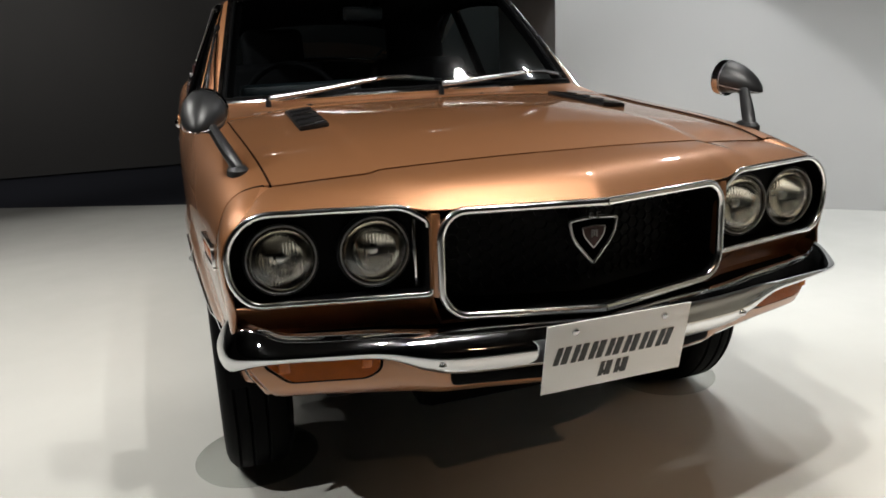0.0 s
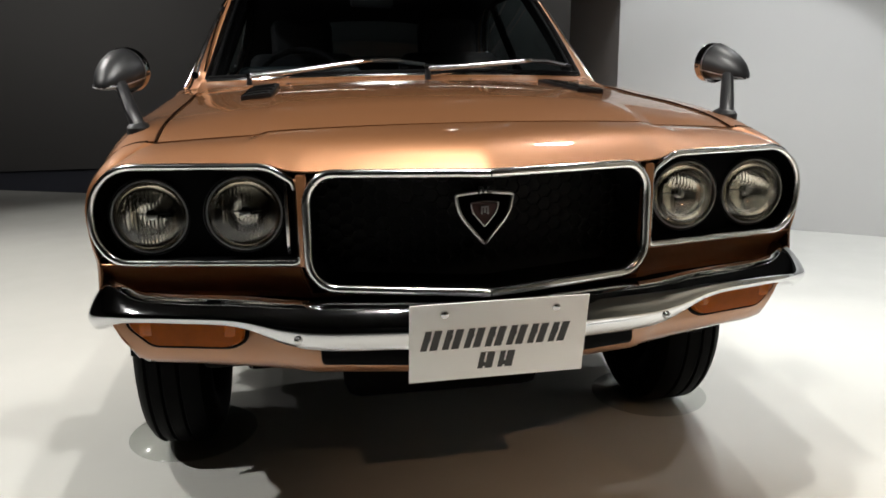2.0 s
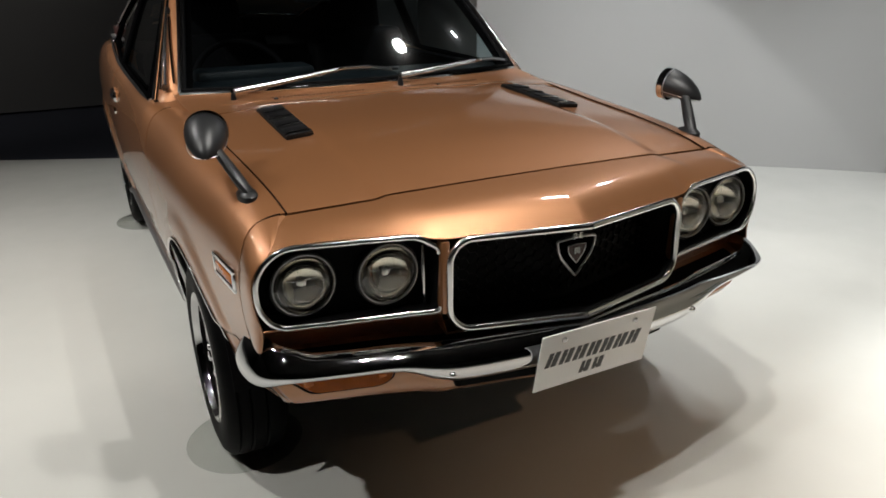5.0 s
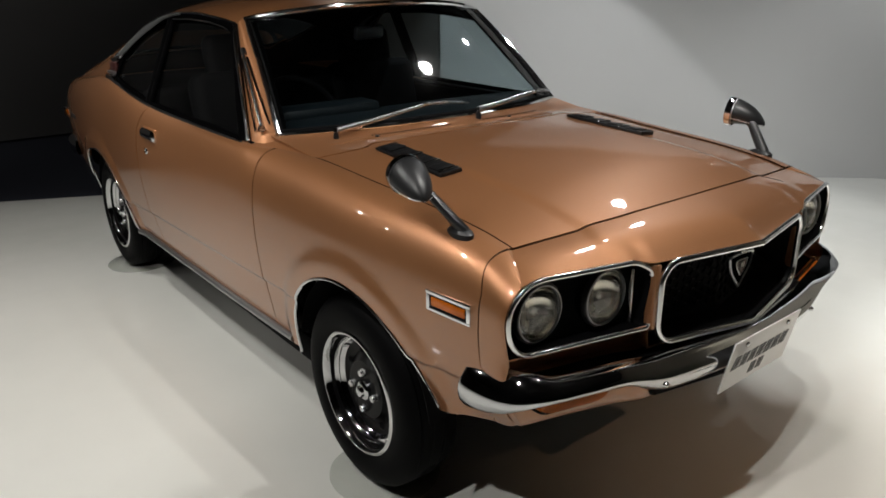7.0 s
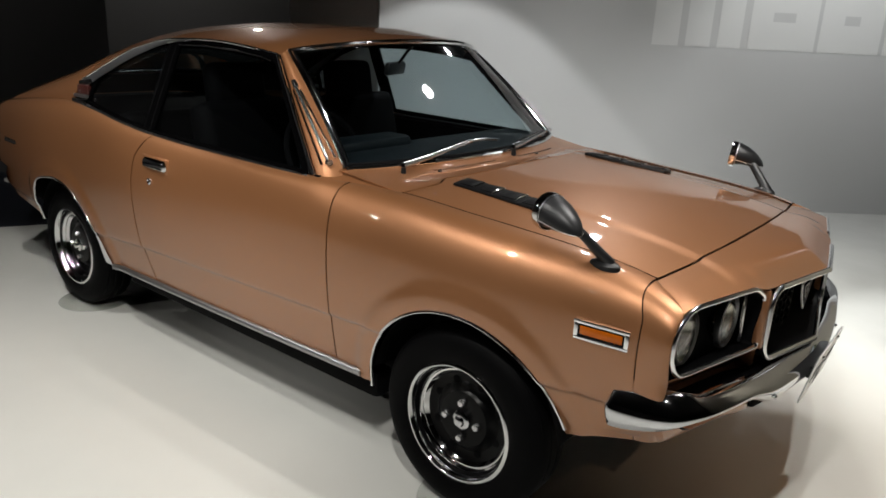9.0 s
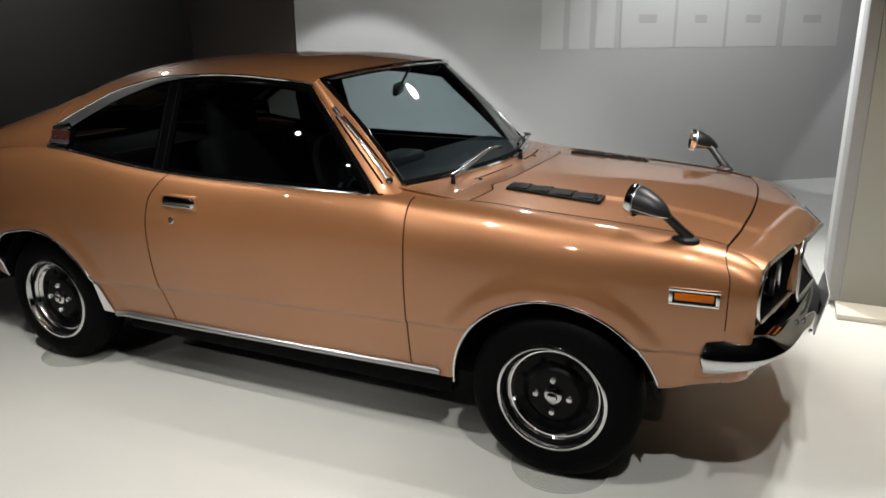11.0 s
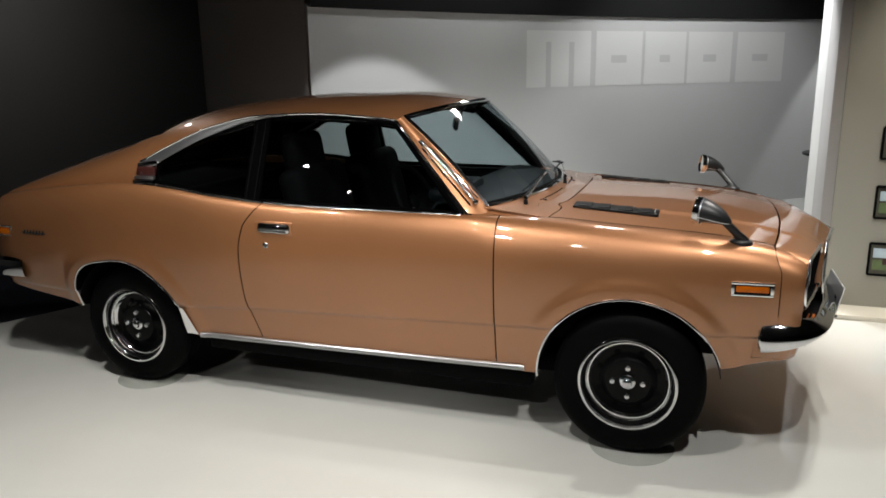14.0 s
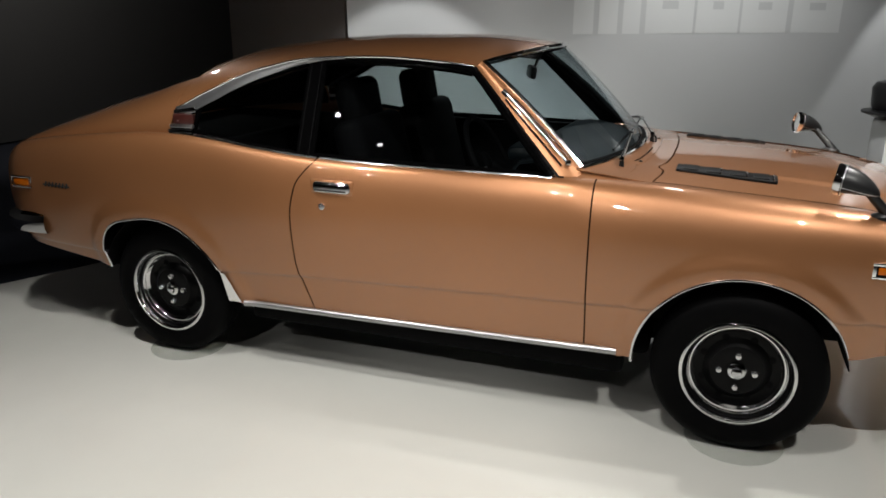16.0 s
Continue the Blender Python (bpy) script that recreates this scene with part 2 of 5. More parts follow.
def grid(rows, close_u=False):
    """A sheet through rows of equally many points."""
    bm = bmesh.new()
    vs = [[bm.verts.new(p) for p in r] for r in rows]
    for a, b in zip(vs[:-1], vs[1:]):
        n = len(a)
        for i in range(n if close_u else n - 1):
            j = (i + 1) % n
            if len({a[i], a[j], b[j], b[i]}) == 4:
                bm.faces.new((a[i], a[j], b[j], b[i]))
    return bm


def lathe(profile, seg=48, axis="x"):
    """Turns rows of (distance along the axis, radius) round the axis."""
    rows = []
    for k in range(seg):
        a = 2 * math.pi * k / seg
        rows.append([((d, r * math.cos(a), r * math.sin(a)) if axis == "x" else (r * math.cos(a), r * math.sin(a), d) if axis == "z" else (r * math.cos(a), d, r * math.sin(a))) for d, r in profile])
    rows.append(rows[0])
    bm = grid(rows)
    bmesh.ops.remove_doubles(bm, verts=bm.verts, dist=1e-6)
    return bm


def tube(points, radius, closed=False, seg=8, flat=1.0, flat_dir=None, caps=True):
    """A round or flattened bar along points."""
    pts = [Vector(p) for p in points]
    n = len(pts)
    bm = bmesh.new()
    rings = []
    up = Vector(flat_dir) if flat_dir else None
    prev = None
    for i, p in enumerate(pts):
        a = pts[(i - 1) % n] if closed or i else p
        b = pts[(i + 1) % n] if closed or i < n - 1 else p
        t = (b - a).normalized()
        ref = up if up else (prev if prev else (Vector((0, 0, 1)) if abs(t.z) < 0.9 else Vector((1, 0, 0))))
        s = (ref - t * ref.dot(t)).normalized()
        prev = s
        q = t.cross(s)
        r = radius(i / max(1, n - 1)) if callable(radius) else radius
        rings.append([bm.verts.new(p + r * (math.cos(2 * math.pi * k / seg) * s * flat + math.sin(2 * math.pi * k / seg) * q)) for k in range(seg)])
    for i in range(n if closed else n - 1):
        A, B = rings[i], rings[(i + 1) % n]
        for k in range(seg):
            bm.faces.new((A[k], A[(k + 1) % seg], B[(k + 1) % seg], B[k]))
    if caps and not closed:
        bm.faces.new(rings[0][::-1])
        bm.faces.new(rings[-1])
    return bm


def box(size, at=(0, 0, 0), bevel=0.0, turn=None, seg=2):
    bm = bmesh.new()
    bmesh.ops.create_cube(bm, size=1)
    bmesh.ops.scale(bm, vec=size, verts=bm.verts)
    if bevel:
        bmesh.ops.bevel(bm, geom=bm.edges[:], offset=bevel, segments=seg, affect="EDGES", profile=0.5)
    if turn is not None:
        bmesh.ops.transform(bm, matrix=turn, verts=bm.verts)
    bmesh.ops.translate(bm, vec=at, verts=bm.verts)
    return bm


def joined(*bms):
    out = bmesh.new()
    for b in bms:
        tmp = bpy.data.meshes.new("tmp")
        b.to_mesh(tmp)
        b.free()
        out.from_mesh(tmp)
        bpy.data.meshes.remove(tmp)
    return out


def flip_x(bm):
    bmesh.ops.scale(bm, vec=(-1, 1, 1), verts=bm.verts)
    bmesh.ops.reverse_faces(bm, faces=bm.faces[:])
    return bm


def rounded(corners, radius, steps=5):
    """A closed 2D outline with rounded corners; a radius for each corner or one for all."""
    out, n = [], len(corners)
    for i, c in enumerate(corners):
        r = radius[i] if isinstance(radius, (list, tuple)) else radius
        p, a, b = Vector(c), Vector(corners[i - 1]), Vector(corners[(i + 1) % n])
        u, v = (a - p), (b - p)
        r1 = min(r, u.length * 0.49, v.length * 0.49)
        s, e = p + u.normalized() * r1, p + v.normalized() * r1
        for k in range(steps + 1):
            t = k / steps
            out.append((1 - t) ** 2 * s + 2 * t * (1 - t) * p + t * t * e)
    return out


def dense(points, step, closed=True):
    out, n = [], len(points)
    for i in range(n if closed else n - 1):
        a, b = Vector(points[i]), Vector(points[(i + 1) % n])
        k = max(1, int((b - a).length / step))
        out += [a + (b - a) * (j / k) for j in range(k)]
    if not closed:
        out.append(Vector(points[-1]))
    return out


def thing(name, label, category, at=(0, 0, 0), group=""):
    e = new(name)
    e.empty_display_size = 0.1
    e.location = at
    return tagged(e, label, category, group)


# ---------------------------------------------------------------- room
def arc_y(x):
    return 2.58 - 0.729 * (x - 1.6) - 0.0915 * (x - 1.6) * (x - 3.3)


WALL_H = 2.9
# white floor with its slanting rear edge
bm = bmesh.new()
fl = [(-9, -7), (9, -7), (9, 3.4), (1.6, 3.4), (1.6, 2.93), (0.04, 3.60), (-3.0, 5.03), (-9, 7.85)]
vs = [bm.verts.new((x, y, 0)) for x, y in fl]
bm.faces.new(vs)
floor = part("floor", bm, FLOOR, smooth=False, thick=0.0)
tagged(floor, "glossy off-white poured epoxy showroom floor", "floor", kind="structure")
bm = bmesh.new()
vs = [bm.verts.new(p) for p in ((-9, -7, -0.02), (9, -7, -0.02), (9, 9, -0.02), (-9, 9, -0.02))]
bm.faces.new(vs)
part("floor_carpet", bm, CARPET, smooth=False)
tagged(bpy.data.objects["floor_carpet"], "dark navy carpet beyond the white floor", "floor", kind="structure")

# curved white wall
xs = [1.6 + 4.6 * k / 60 for k in range(61)]
front = [(x, arc_y(x)) for x in xs]


def arc_normal(x):
    d = (arc_y(x + 0.01) - arc_y(x - 0.01)) / 0.02
    n = Vector((-d, 1, 0))
    return n.normalized() * -1.0


rows = [[(x, y, 0), (x, y, 1.94)] for x, y in front]
rows_b = [[(x - 0.15 * arc_normal(x).x, y - 0.15 * arc_normal(x).y, 0), (x - 0.15 * arc_normal(x).x, y - 0.15 * arc_normal(x).y, 1.94)] for x, y in front]
bm = joined(grid(rows), grid(rows_b), grid([[r[1] for r in rows], [r[1] for r in rows_b]]), grid([rows[0], rows_b[0]]))
tagged(part("wall_curved", bm, WHITEW), "tall curved matt white display wall lit from above", "wall", kind="structure")
# black soffit above it
rows = [[(x + 0.05 * arc_normal(x).x, y + 0.05 * arc_normal(x).y, 1.92), (x + 0.05 * arc_normal(x).x, y + 0.05 * arc_normal(x).y, WALL_H)] for x, y in front]
bm = joined(grid(rows), grid([[r[0] for r in rows], [(r[0][0] - 0.2 * arc_normal(r[0][0]).x, r[0][1] - 0.2 * arc_normal(r[0][0]).y, 1.92) for r in rows]]))
tagged(part("trim_soffit", bm, BLACKC), "black soffit above the white display wall", "soffit", kind="structure")

tagged(part("wall_grey_return", box((0.12, 0.93, WALL_H), (1.665, 3.065, WALL_H / 2), 0.004), GREYW), "dark grey end face of the display wall", "wall", kind="structure")
tagged(part("wall_rear", box((9.6, 0.15, WALL_H), (-3.1, 6.58, WALL_H / 2)), DARKW), "dark grey painted rear wall", "wall", kind="structure")
tagged(part("wall_recess", box((7.5, 0.15, WALL_H), (5.5, 8.0, WALL_H / 2)), DARKW), "black rear wall of a dark recess", "wall", kind="structure")
tagged(part("wall_behind", box((18, 0.15, WALL_H), (0, -7.0, WALL_H / 2)), DARKW), "dark hall wall", "wall", kind="structure")
tagged(part("wall_aisle", box((0.15, 16, WALL_H), (-7.5, 1.0, WALL_H / 2)), DARKW), "dark hall wall along the aisle", "wall", kind="structure")
tagged(part("wall_far", box((0.15, 16, WALL_H), (9.0, 1.0, WALL_H / 2)), DARKW), "dark hall wall at the far end", "wall", kind="structure")
tagged(part("ceiling", box((18.2, 16, 0.1), (0, 1, WALL_H + 0.05)), BLACKC), "black painted ceiling of the hall", "ceiling", kind="structure")


# pale shapes on the curved wall
def wall_patch(s0, s1, z0, z1, slant=0.0, proud=0.004):
    rows = []
    for k in range(13):
        s = s0 + (s1 - s0) * k / 12
        r = []
        for z in (z0, z1):
            ss = s + slant * (z - z0) / (z1 - z0)
            x = 3.30 + ss
            nn = arc_normal(x)
            r.append((x + proud * nn.x, arc_y(x) + proud * nn.y, z))
        rows.append(r)
    return grid(rows)


sign = thing("wall_sign", "row of large pale blocks painted on the white wall", "wall sign", (3.3, 1.3, 1.29))
SX = 2.11 / 100
for s0, s1, slits in ((0, 25, ((7.5, 9.5), (16.5, 18.5))), (27, 45, ()), (46, 62, ()), (63, 80, ()), (82, 100, ())):
    if slits:
        cuts = [s0] + [e for s in slits for e in s] + [s1]
        bms = [wall_patch(cuts[k] * SX, cuts[k + 1] * SX, 1.29, 1.79) for k in range(0, len(cuts), 2)] + [wall_patch(a * SX, b * SX, 1.69, 1.79) for a, b in slits]
    else:
        sa, sb = s0 + 6, s1 - 6
        bms = [wall_patch(s0 * SX, sa * SX, 1.29, 1.79), wall_patch(sb * SX, s1 * SX, 1.29, 1.79), wall_patch(sa * SX, sb * SX, 1.29, 1.50), wall_patch(sa * SX, sb * SX, 1.57, 1.79)]
    ob = part("block", joined(*bms), SIGNP, sign)
    ob.matrix_parent_inverse = Matrix.Translation((-3.3, -1.3, -1.29))

# partition beside the car with picture niches
bm = box((0.30, 3.2, WALL_H - 0.03), (1.60, -2.56, 0.03 + (WALL_H - 0.03) / 2), 0.003)
partition = part("wall_partition", bm, BEIGE)
tagged(partition, "beige display partition with recessed picture niches", "wall", kind="structure")
tagged(part("baseboard", box((0.50, 3.24, 0.03), (1.49, -2.56, 0.015), 0.003), CREAM), "low cream step along the beige partition", "plinth", kind="structure")
tagged(part("trim_partition_end", box((0.385, 0.06, WALL_H - 0.03), (1.6475, -0.93, 0.03 + (WALL_H - 0.03) / 2), 0.003), GREYW), "grey end strip of the partition", "trim", kind="structure")
tagged(part("wall_partition_white", box((0.48, 0.10, WALL_H), (2.08, -0.96, WALL_H / 2), 0.003), WHITEW), "narrow white panel at the partition end", "wall", kind="structure")

# ---------------------------------------------------------------- the car
# y runs from nose to tail with the front axle at 0 and the rear axle at 2.31; the right flank is at negative x
car = thing("coupe_car", "copper metallic two-door fastback coupe with chrome trim", "car")

W = table((-0.62, 0.672), (-0.58, 0.690), (-0.48, 0.706), (-0.34, 0.720), (-0.1, 0.742), (0.2, 0.755), (0.5, 0.762), (1.0, 0.768), (1.5, 0.770), (2.2, 0.770), (2.6, 0.760), (2.9, 0.742), (3.1, 0.715), (3.22, 0.66))
XH = table((-0.62, 0.580), (-0.48, 0.590), (-0.2, 0.603), (0.1, 0.615), (0.3, 0.625), (0.5, 0.655), (0.62, 0.695), (0.9, 0.705), (1.6, 0.705), (2.0, 0.695), (2.25, 0.680), (2.6, 0.665), (3.1, 0.62), (3.22, 0.56))
ZH = table((-0.62, 0.772), (-0.55, 0.800), (-0.48, 0.822), (-0.37, 0.843), (-0.2, 0.860), (0.08, 0.878), (0.29, 0.892), (0.5, 0.897), (0.65, 0.901), (0.96, 0.902), (1.3, 0.904), (1.57, 0.912), (1.81, 0.930), (2.04, 0.956), (2.2, 0.966), (2.35, 0.964), (2.6, 0.945), (2.9, 0.912), (3.1, 0.88), (3.22, 0.84))
ZB = table((-0.62, 0.425), (-0.52, 0.415), (-0.34, 0.372), (0.30, 0.29), (0.42, 0.285), (1.9, 0.277), (2.05, 0.28), (2.55, 0.345), (2.7, 0.37), (3.0, 0.40), (3.22, 0.42))
ZCR = table((-0.6, 0.51), (-0.3, 0.506), (0.5, 0.478), (1.64, 0.440), (1.96, 0.422), (2.7, 0.43), (3.2, 0.44))
ZW = 0.665


def smooth(t):
    t = min(max(t, 0.0), 1.0)
    return t * t * (3 - 2 * t)


RR = table((-30, 0.36), (0, 0.361), (20, 0.33), (46, 0.322), (72, 0.330), (105, 0.336), (133, 0.366), (150, 0.352), (170, 0.305), (200, 0.29))


def arch_radius(y, z):
    """How far a point lies outside its wheel opening, for the nearer wheel."""
    if y < 1.15:
        return math.hypot(y - 0.006, z - 0.285) - 0.343
    a = math.degrees(math.atan2(z - 0.285, 2.315 - y))
    return math.hypot(y - 2.315, z - 0.285) - RR(a if a > -90 else a + 360)


def flank(y, v):
    """The right flank, mirrored by the caller: v runs from the sill (0) over the waist (0.5) to the shoulder (1)."""
    zb, zh, w, xh = ZB(y), ZH(y), W(y), XH(y)
    if v < 0.5:
        zc = ZCR(y)
        z = zb + (zc - 0.008 - zb) * v / 0.2 if v < 0.2 else zc - 0.008 + 0.016 * (v - 0.2) / 0.04 if v < 0.24 else zc + 0.008 + (ZW - zc - 0.008) * (v - 0.24) / 0.26
        x = w - 0.048 * ((ZW - z) / (ZW - zb)) ** 1.7
        x -= 0.0075 * smooth((zc - z) / 0.016 + 0.5)
    else:
        a = (v - 0.5) * math.pi
        m = 2.0 / 2.7
        x = xh + (w - xh) * max(0.0, math.cos(a)) ** m
        z = ZW + (zh - ZW) * math.sin(a) ** m
    d = arch_radius(y, z)
    x += 0.0105 * (1 - smooth((d - 0.040) / 0.046)) * (1 - smooth((z - 0.70) / 0.05))
    return x, y, z


VS = [0.2 * k / 10 for k in range(10)] + [0.2 + 0.04 * k / 4 for k in range(4)] + [0.24 + 0.26 * k / 14 for k in range(14)] + [0.5 + 0.5 * k / 26 for k in range(27)]


def flank_sheet(y0, y1, step, cut=False):
    """A panel of the flank between two cut lines given as functions of height."""
    rows = []
    n = max(2, int((y1(0.6) - y0(0.6)) / step))
    for k in range(n + 1):
        r = []
        for v in VS:
            ya, yb = y0(0.6), y1(0.6)
            for _ in range(3):
                ya, yb = y0(flank(ya, v)[2]), y1(flank(yb, v)[2])
            r.append(flank(ya + (yb - ya) * k / n, v))
        rows.append([(-x, y, z) for x, y, z in r])
    bm = grid(rows)
    if cut:
        gone = [f for f in bm.faces if all(arch_radius(v.co.y, v.co.z) < 0 for v in f.verts)]
        bmesh.ops.delete(bm, geom=gone, context="FACES")
        for v in bm.verts:
            d = arch_radius(v.co.y, v.co.z)
            if d < 0:
                cy, cz = (0.006 if v.co.y < 1.15 else 2.315), 0.285
                r = math.hypot(v.co.y - cy, v.co.z - cz)
                if r > 1e-4:
                    k = (r - d) / r
                    v.co.y, v.co.z = cy + (v.co.y - cy) * k, cz + (v.co.z - cz) * k
    return bm


def NCUT(z):
    """The cut between nose and fender."""
    return -0.503 + 0.022 * smooth((z - 0.74) / 0.08)


DOOR_R = table((0.25, 1.588), (0.314, 1.600), (0.508, 1.650), (0.685, 1.657), (0.811, 1.632), (0.87, 1.590), (0.912, 1.552), (0.95, 1.53))


def both(make, name, material, label="", thick=0.004, parent=None, sharp=38):
    a = part(name, make(), material, parent or car, label, sharp, thick)
    b = part(name, flip_x(make()), material, parent or car, label, sharp, thick)
    return a, b


both(lambda: flank_sheet(lambda z: NCUT(z) + 0.0035, lambda z: 0.5118, 0.013, True), "fender", PAINT)
doors = both(lambda: flank_sheet(lambda z: 0.5172, lambda z: DOOR_R(z) - 0.0033, 0.02), "door", PAINT)
both(lambda: flank_sheet(lambda z: DOOR_R(z) + 0.0033, lambda z: 3.20, 0.013, True), "quarter_panel", PAINT)

# bonnet
ZC = table((-0.56, 0.840), (-0.53, 0.8445), (-0.42, 0.866), (-0.3, 0.885), (-0.06, 0.905), (0.25, 0.924), (0.45, 0.933))


YR = table((0.0, 0.283), (0.20, 0.288), (0.36, 0.304), (0.425, 0.326), (0.475, 0.306), (0.64, 0.336))


def seam_y(u):
    return -0.528 + 0.050 * abs(u) ** 2.2


def bonnet_z(x, y):
    xh = XH(y)
    t = min(1.0, abs(x) / xh)
    z = ZH(y) + (ZC(y) - ZH(y)) * (1 - t**2.3)
    z += 0.0055 * smooth((0.400 - abs(x)) / 0.028) * (1 - smooth((y + 0.1) / 0.35)) - 0.004
    return z


def bonnet_sheet():
    rows = []
    for i in range(81):
        u = -1 + 2 * i / 80
        r = []
        for j in range(46):
            t = j / 45
            y0, y1 = seam_y(u) + 0.0035, YR(abs(u) * 0.624)
            y = y0 + (y1 - y0) * t
            x = u * (XH(y) - 0.0060)
            r.append((x, y, bonnet_z(x, y)))
        rows.append(r)
    return grid(rows)


part("bonnet", bonnet_sheet(), PAINT, car, thick=0.004)

# dark bars along the panel cuts, standing in for the shade inside the gaps
def seam(points, r=0.0045):
    part("gap_shade", tube(points, r, seg=6), SEAM, car)


seam([(u * (XH(seam_y(u)) - 0.003), seam_y(u), bonnet_z(u * XH(seam_y(u)), seam_y(u)) - 0.0045) for u in [-1 + k / 30 for k in range(61)]], 0.0036)
seam([(u * 0.624, YR(abs(u) * 0.624) + 0.003, bonnet_z(u * 0.621, YR(abs(u) * 0.624)) - 0.0045) for u in [-1 + k / 40 for k in range(81)]], 0.0042)
for sx in (-1, 1):
    seam([(sx * (XH(y) - 0.0030), y, ZH(y) + 0.0014) for y in [-0.478 + 0.81 * k / 30 for k in range(31)]], 0.0019)
    for cut in (lambda z: NCUT(z) + 0.0018, lambda z: 0.5145, DOOR_R):
        line = []
        for v in VS[1:-1]:
            y = cut(0.6)
            for _ in range(3):
                y = cut(flank(y, v)[2])
            x, y, z = flank(y, v)
            line.append((sx * (x - 0.0045), y, z))
        seam(line, 0.0042)


# windscreen edges
def ws_low(u):
    return Vector((0.625 * u, 0.425 + 0.155 * abs(u) ** 2.2, 0.938 - 0.012 * u * u))


def ws_top(u):
    return Vector((0.53 * u, 0.790 + 0.172 * abs(u) ** 2.2, 1.312 - 0.045 * abs(u) ** 2.5))


def cowl_sheet():
    rows = []
    for i in range(81):
        u = -1 + 2 * i / 80
        a = Vector((u * 0.626, YR(abs(u) * 0.624) + 0.006, 0))
        a.z = bonnet_z(a.x * 0.99, a.y) + 0.001
        b = ws_low(u) + Vector((0.02 * u, 0.012, -0.002))
        r = []
        for j in range(9):
            t = j / 8
            p = a.lerp(b, t)
            p.z -= 0.010 * math.sin(math.pi * t) * (1 - abs(u) ** 6)
            r.append(p)
        rows.append(r)
    return grid(rows)


part("cowl_panel", cowl_sheet(), PAINT, car, thick=0.003)
def cowl_pt(x, t):
    u = x / 0.626
    a = Vector((x, YR(abs(u) * 0.624) + 0.006, 0))
    a.z = bonnet_z(x * 0.99, a.y) + 0.001
    p = a.lerp(ws_low(u) + Vector((0.02 * u, 0.012, -0.002)), t)
    p.z -= 0.010 * math.sin(math.pi * t) * (1 - abs(u) ** 6)
    return p


for sx in (-1, 1):
    slots = [box((0.005, 0.011, 0.0044), cowl_pt(sx * (0.075 + 0.0115 * k), 0.62), 0.0) for k in range(26)]
    part("cowl_louvres", joined(*slots), MATT, car, "row of small dark cowl slots", smooth=False)
    fold = [cowl_pt(sx * (0.02 + 0.028 * k), 0.44) + Vector((0, 0, 0.0002)) for k in range(19)]
    part("cowl_fold", tube(fold, 0.0028, seg=6), PAINT, car, "raised fold in the cowl panel")
for x in (-0.357, 0.195):
    jet = part("washer_jet", lathe([(0.005, 0.0), (0.0045, 0.005), (0.001, 0.008), (-0.003, 0.008)], 14, "z"), BLACK, car, "small black washer jet")
    jet.location = cowl_pt(x, 0.52) + Vector((0, 0, 0.002))

# nose top between bonnet seam and the lamp frames
YF = table((0.0, -0.738), (0.125, -0.713), (0.28, -0.684), (0.325, -0.676), (0.367, -0.657), (0.5, -0.623), (0.62, -0.594), (0.66, -0.581), (0.70, -0.57))
ZF = table((0.0, 0.780), (0.20, 0.781), (0.29, 0.781), (0.335, 0.783), (0.385, 0.793), (0.5, 0.795), (0.60, 0.794), (0.64, 0.786), (0.67, 0.772), (0.70, 0.75))


XFZ = table((0.42, 0.630), (0.47, 0.668), (0.55, 0.690), (0.605, 0.682), (0.65, 0.691), (0.70, 0.696), (0.73, 0.692), (0.76, 0.675), (0.778, 0.655))


def header_panel():
    """The nose from the bonnet seam over the lamps and round to the flanks."""
    half = []
    for k in range(49):
        u = k / 48
        y = seam_y(u) - 0.0035
        a = Vector((u * (XH(y) - 0.001), y, 0))
        a.z = bonnet_z(a.x, y)
        xf = 0.655 * u
        c = Vector((xf, YF(xf), ZF(xf)))
        half.append((a, Vector((0.42 * a.x + 0.58 * c.x, c.y + 0.060, c.z + 0.047 * (a.z - c.z) / 0.06)), c, 1 - smooth((u - 0.7) / 0.3)))
    z1, zf1 = flank(NCUT(0.82), 1)[2], ZF(0.655)
    for k, v in enumerate(VS[::-1][1:]):
        y = NCUT(0.6)
        for _ in range(3):
            y = NCUT(flank(y, v)[2])
        a = Vector(flank(y, v))
        z0 = flank(-0.503, 0)[2]
        zf = 0.425 + (zf1 - 0.425) * (a.z - z0) / (z1 - z0)
        c = Vector((XFZ(zf), -0.577 + 0.020 * smooth((0.60 - zf) / 0.15) - 0.004 * smooth((zf - 0.72) / 0.05), zf))
        s = min(1.0, k / 14)
        half.append((a, Vector((0.5 * (a.x + c.x) + 0.006 * s, c.y + 0.030 - 0.020 * s, 0.5 * (a.z + c.z))), c, 0.0))
    rows = []
    for sgn, seq in ((-1, half[::-1]), (1, half[1:])):
        for a, b, c, knee in seq:
            r = []
            for t in [j / 20 for j in range(21)]:
                soft_p = (1 - t) ** 2 * a + 2 * t * (1 - t) * b + t * t * c
                hard_p = (1 - t) ** 3 * a + 3 * t * (1 - t) * b + t**3 * c
                p = soft_p.lerp(hard_p, knee)
                r.append(Vector((sgn * p.x, p.y, p.z)))
            rows.append(r)
    return grid(rows)


part("nose_panel", header_panel(), PAINT, car, thick=0.004, sharp=17)


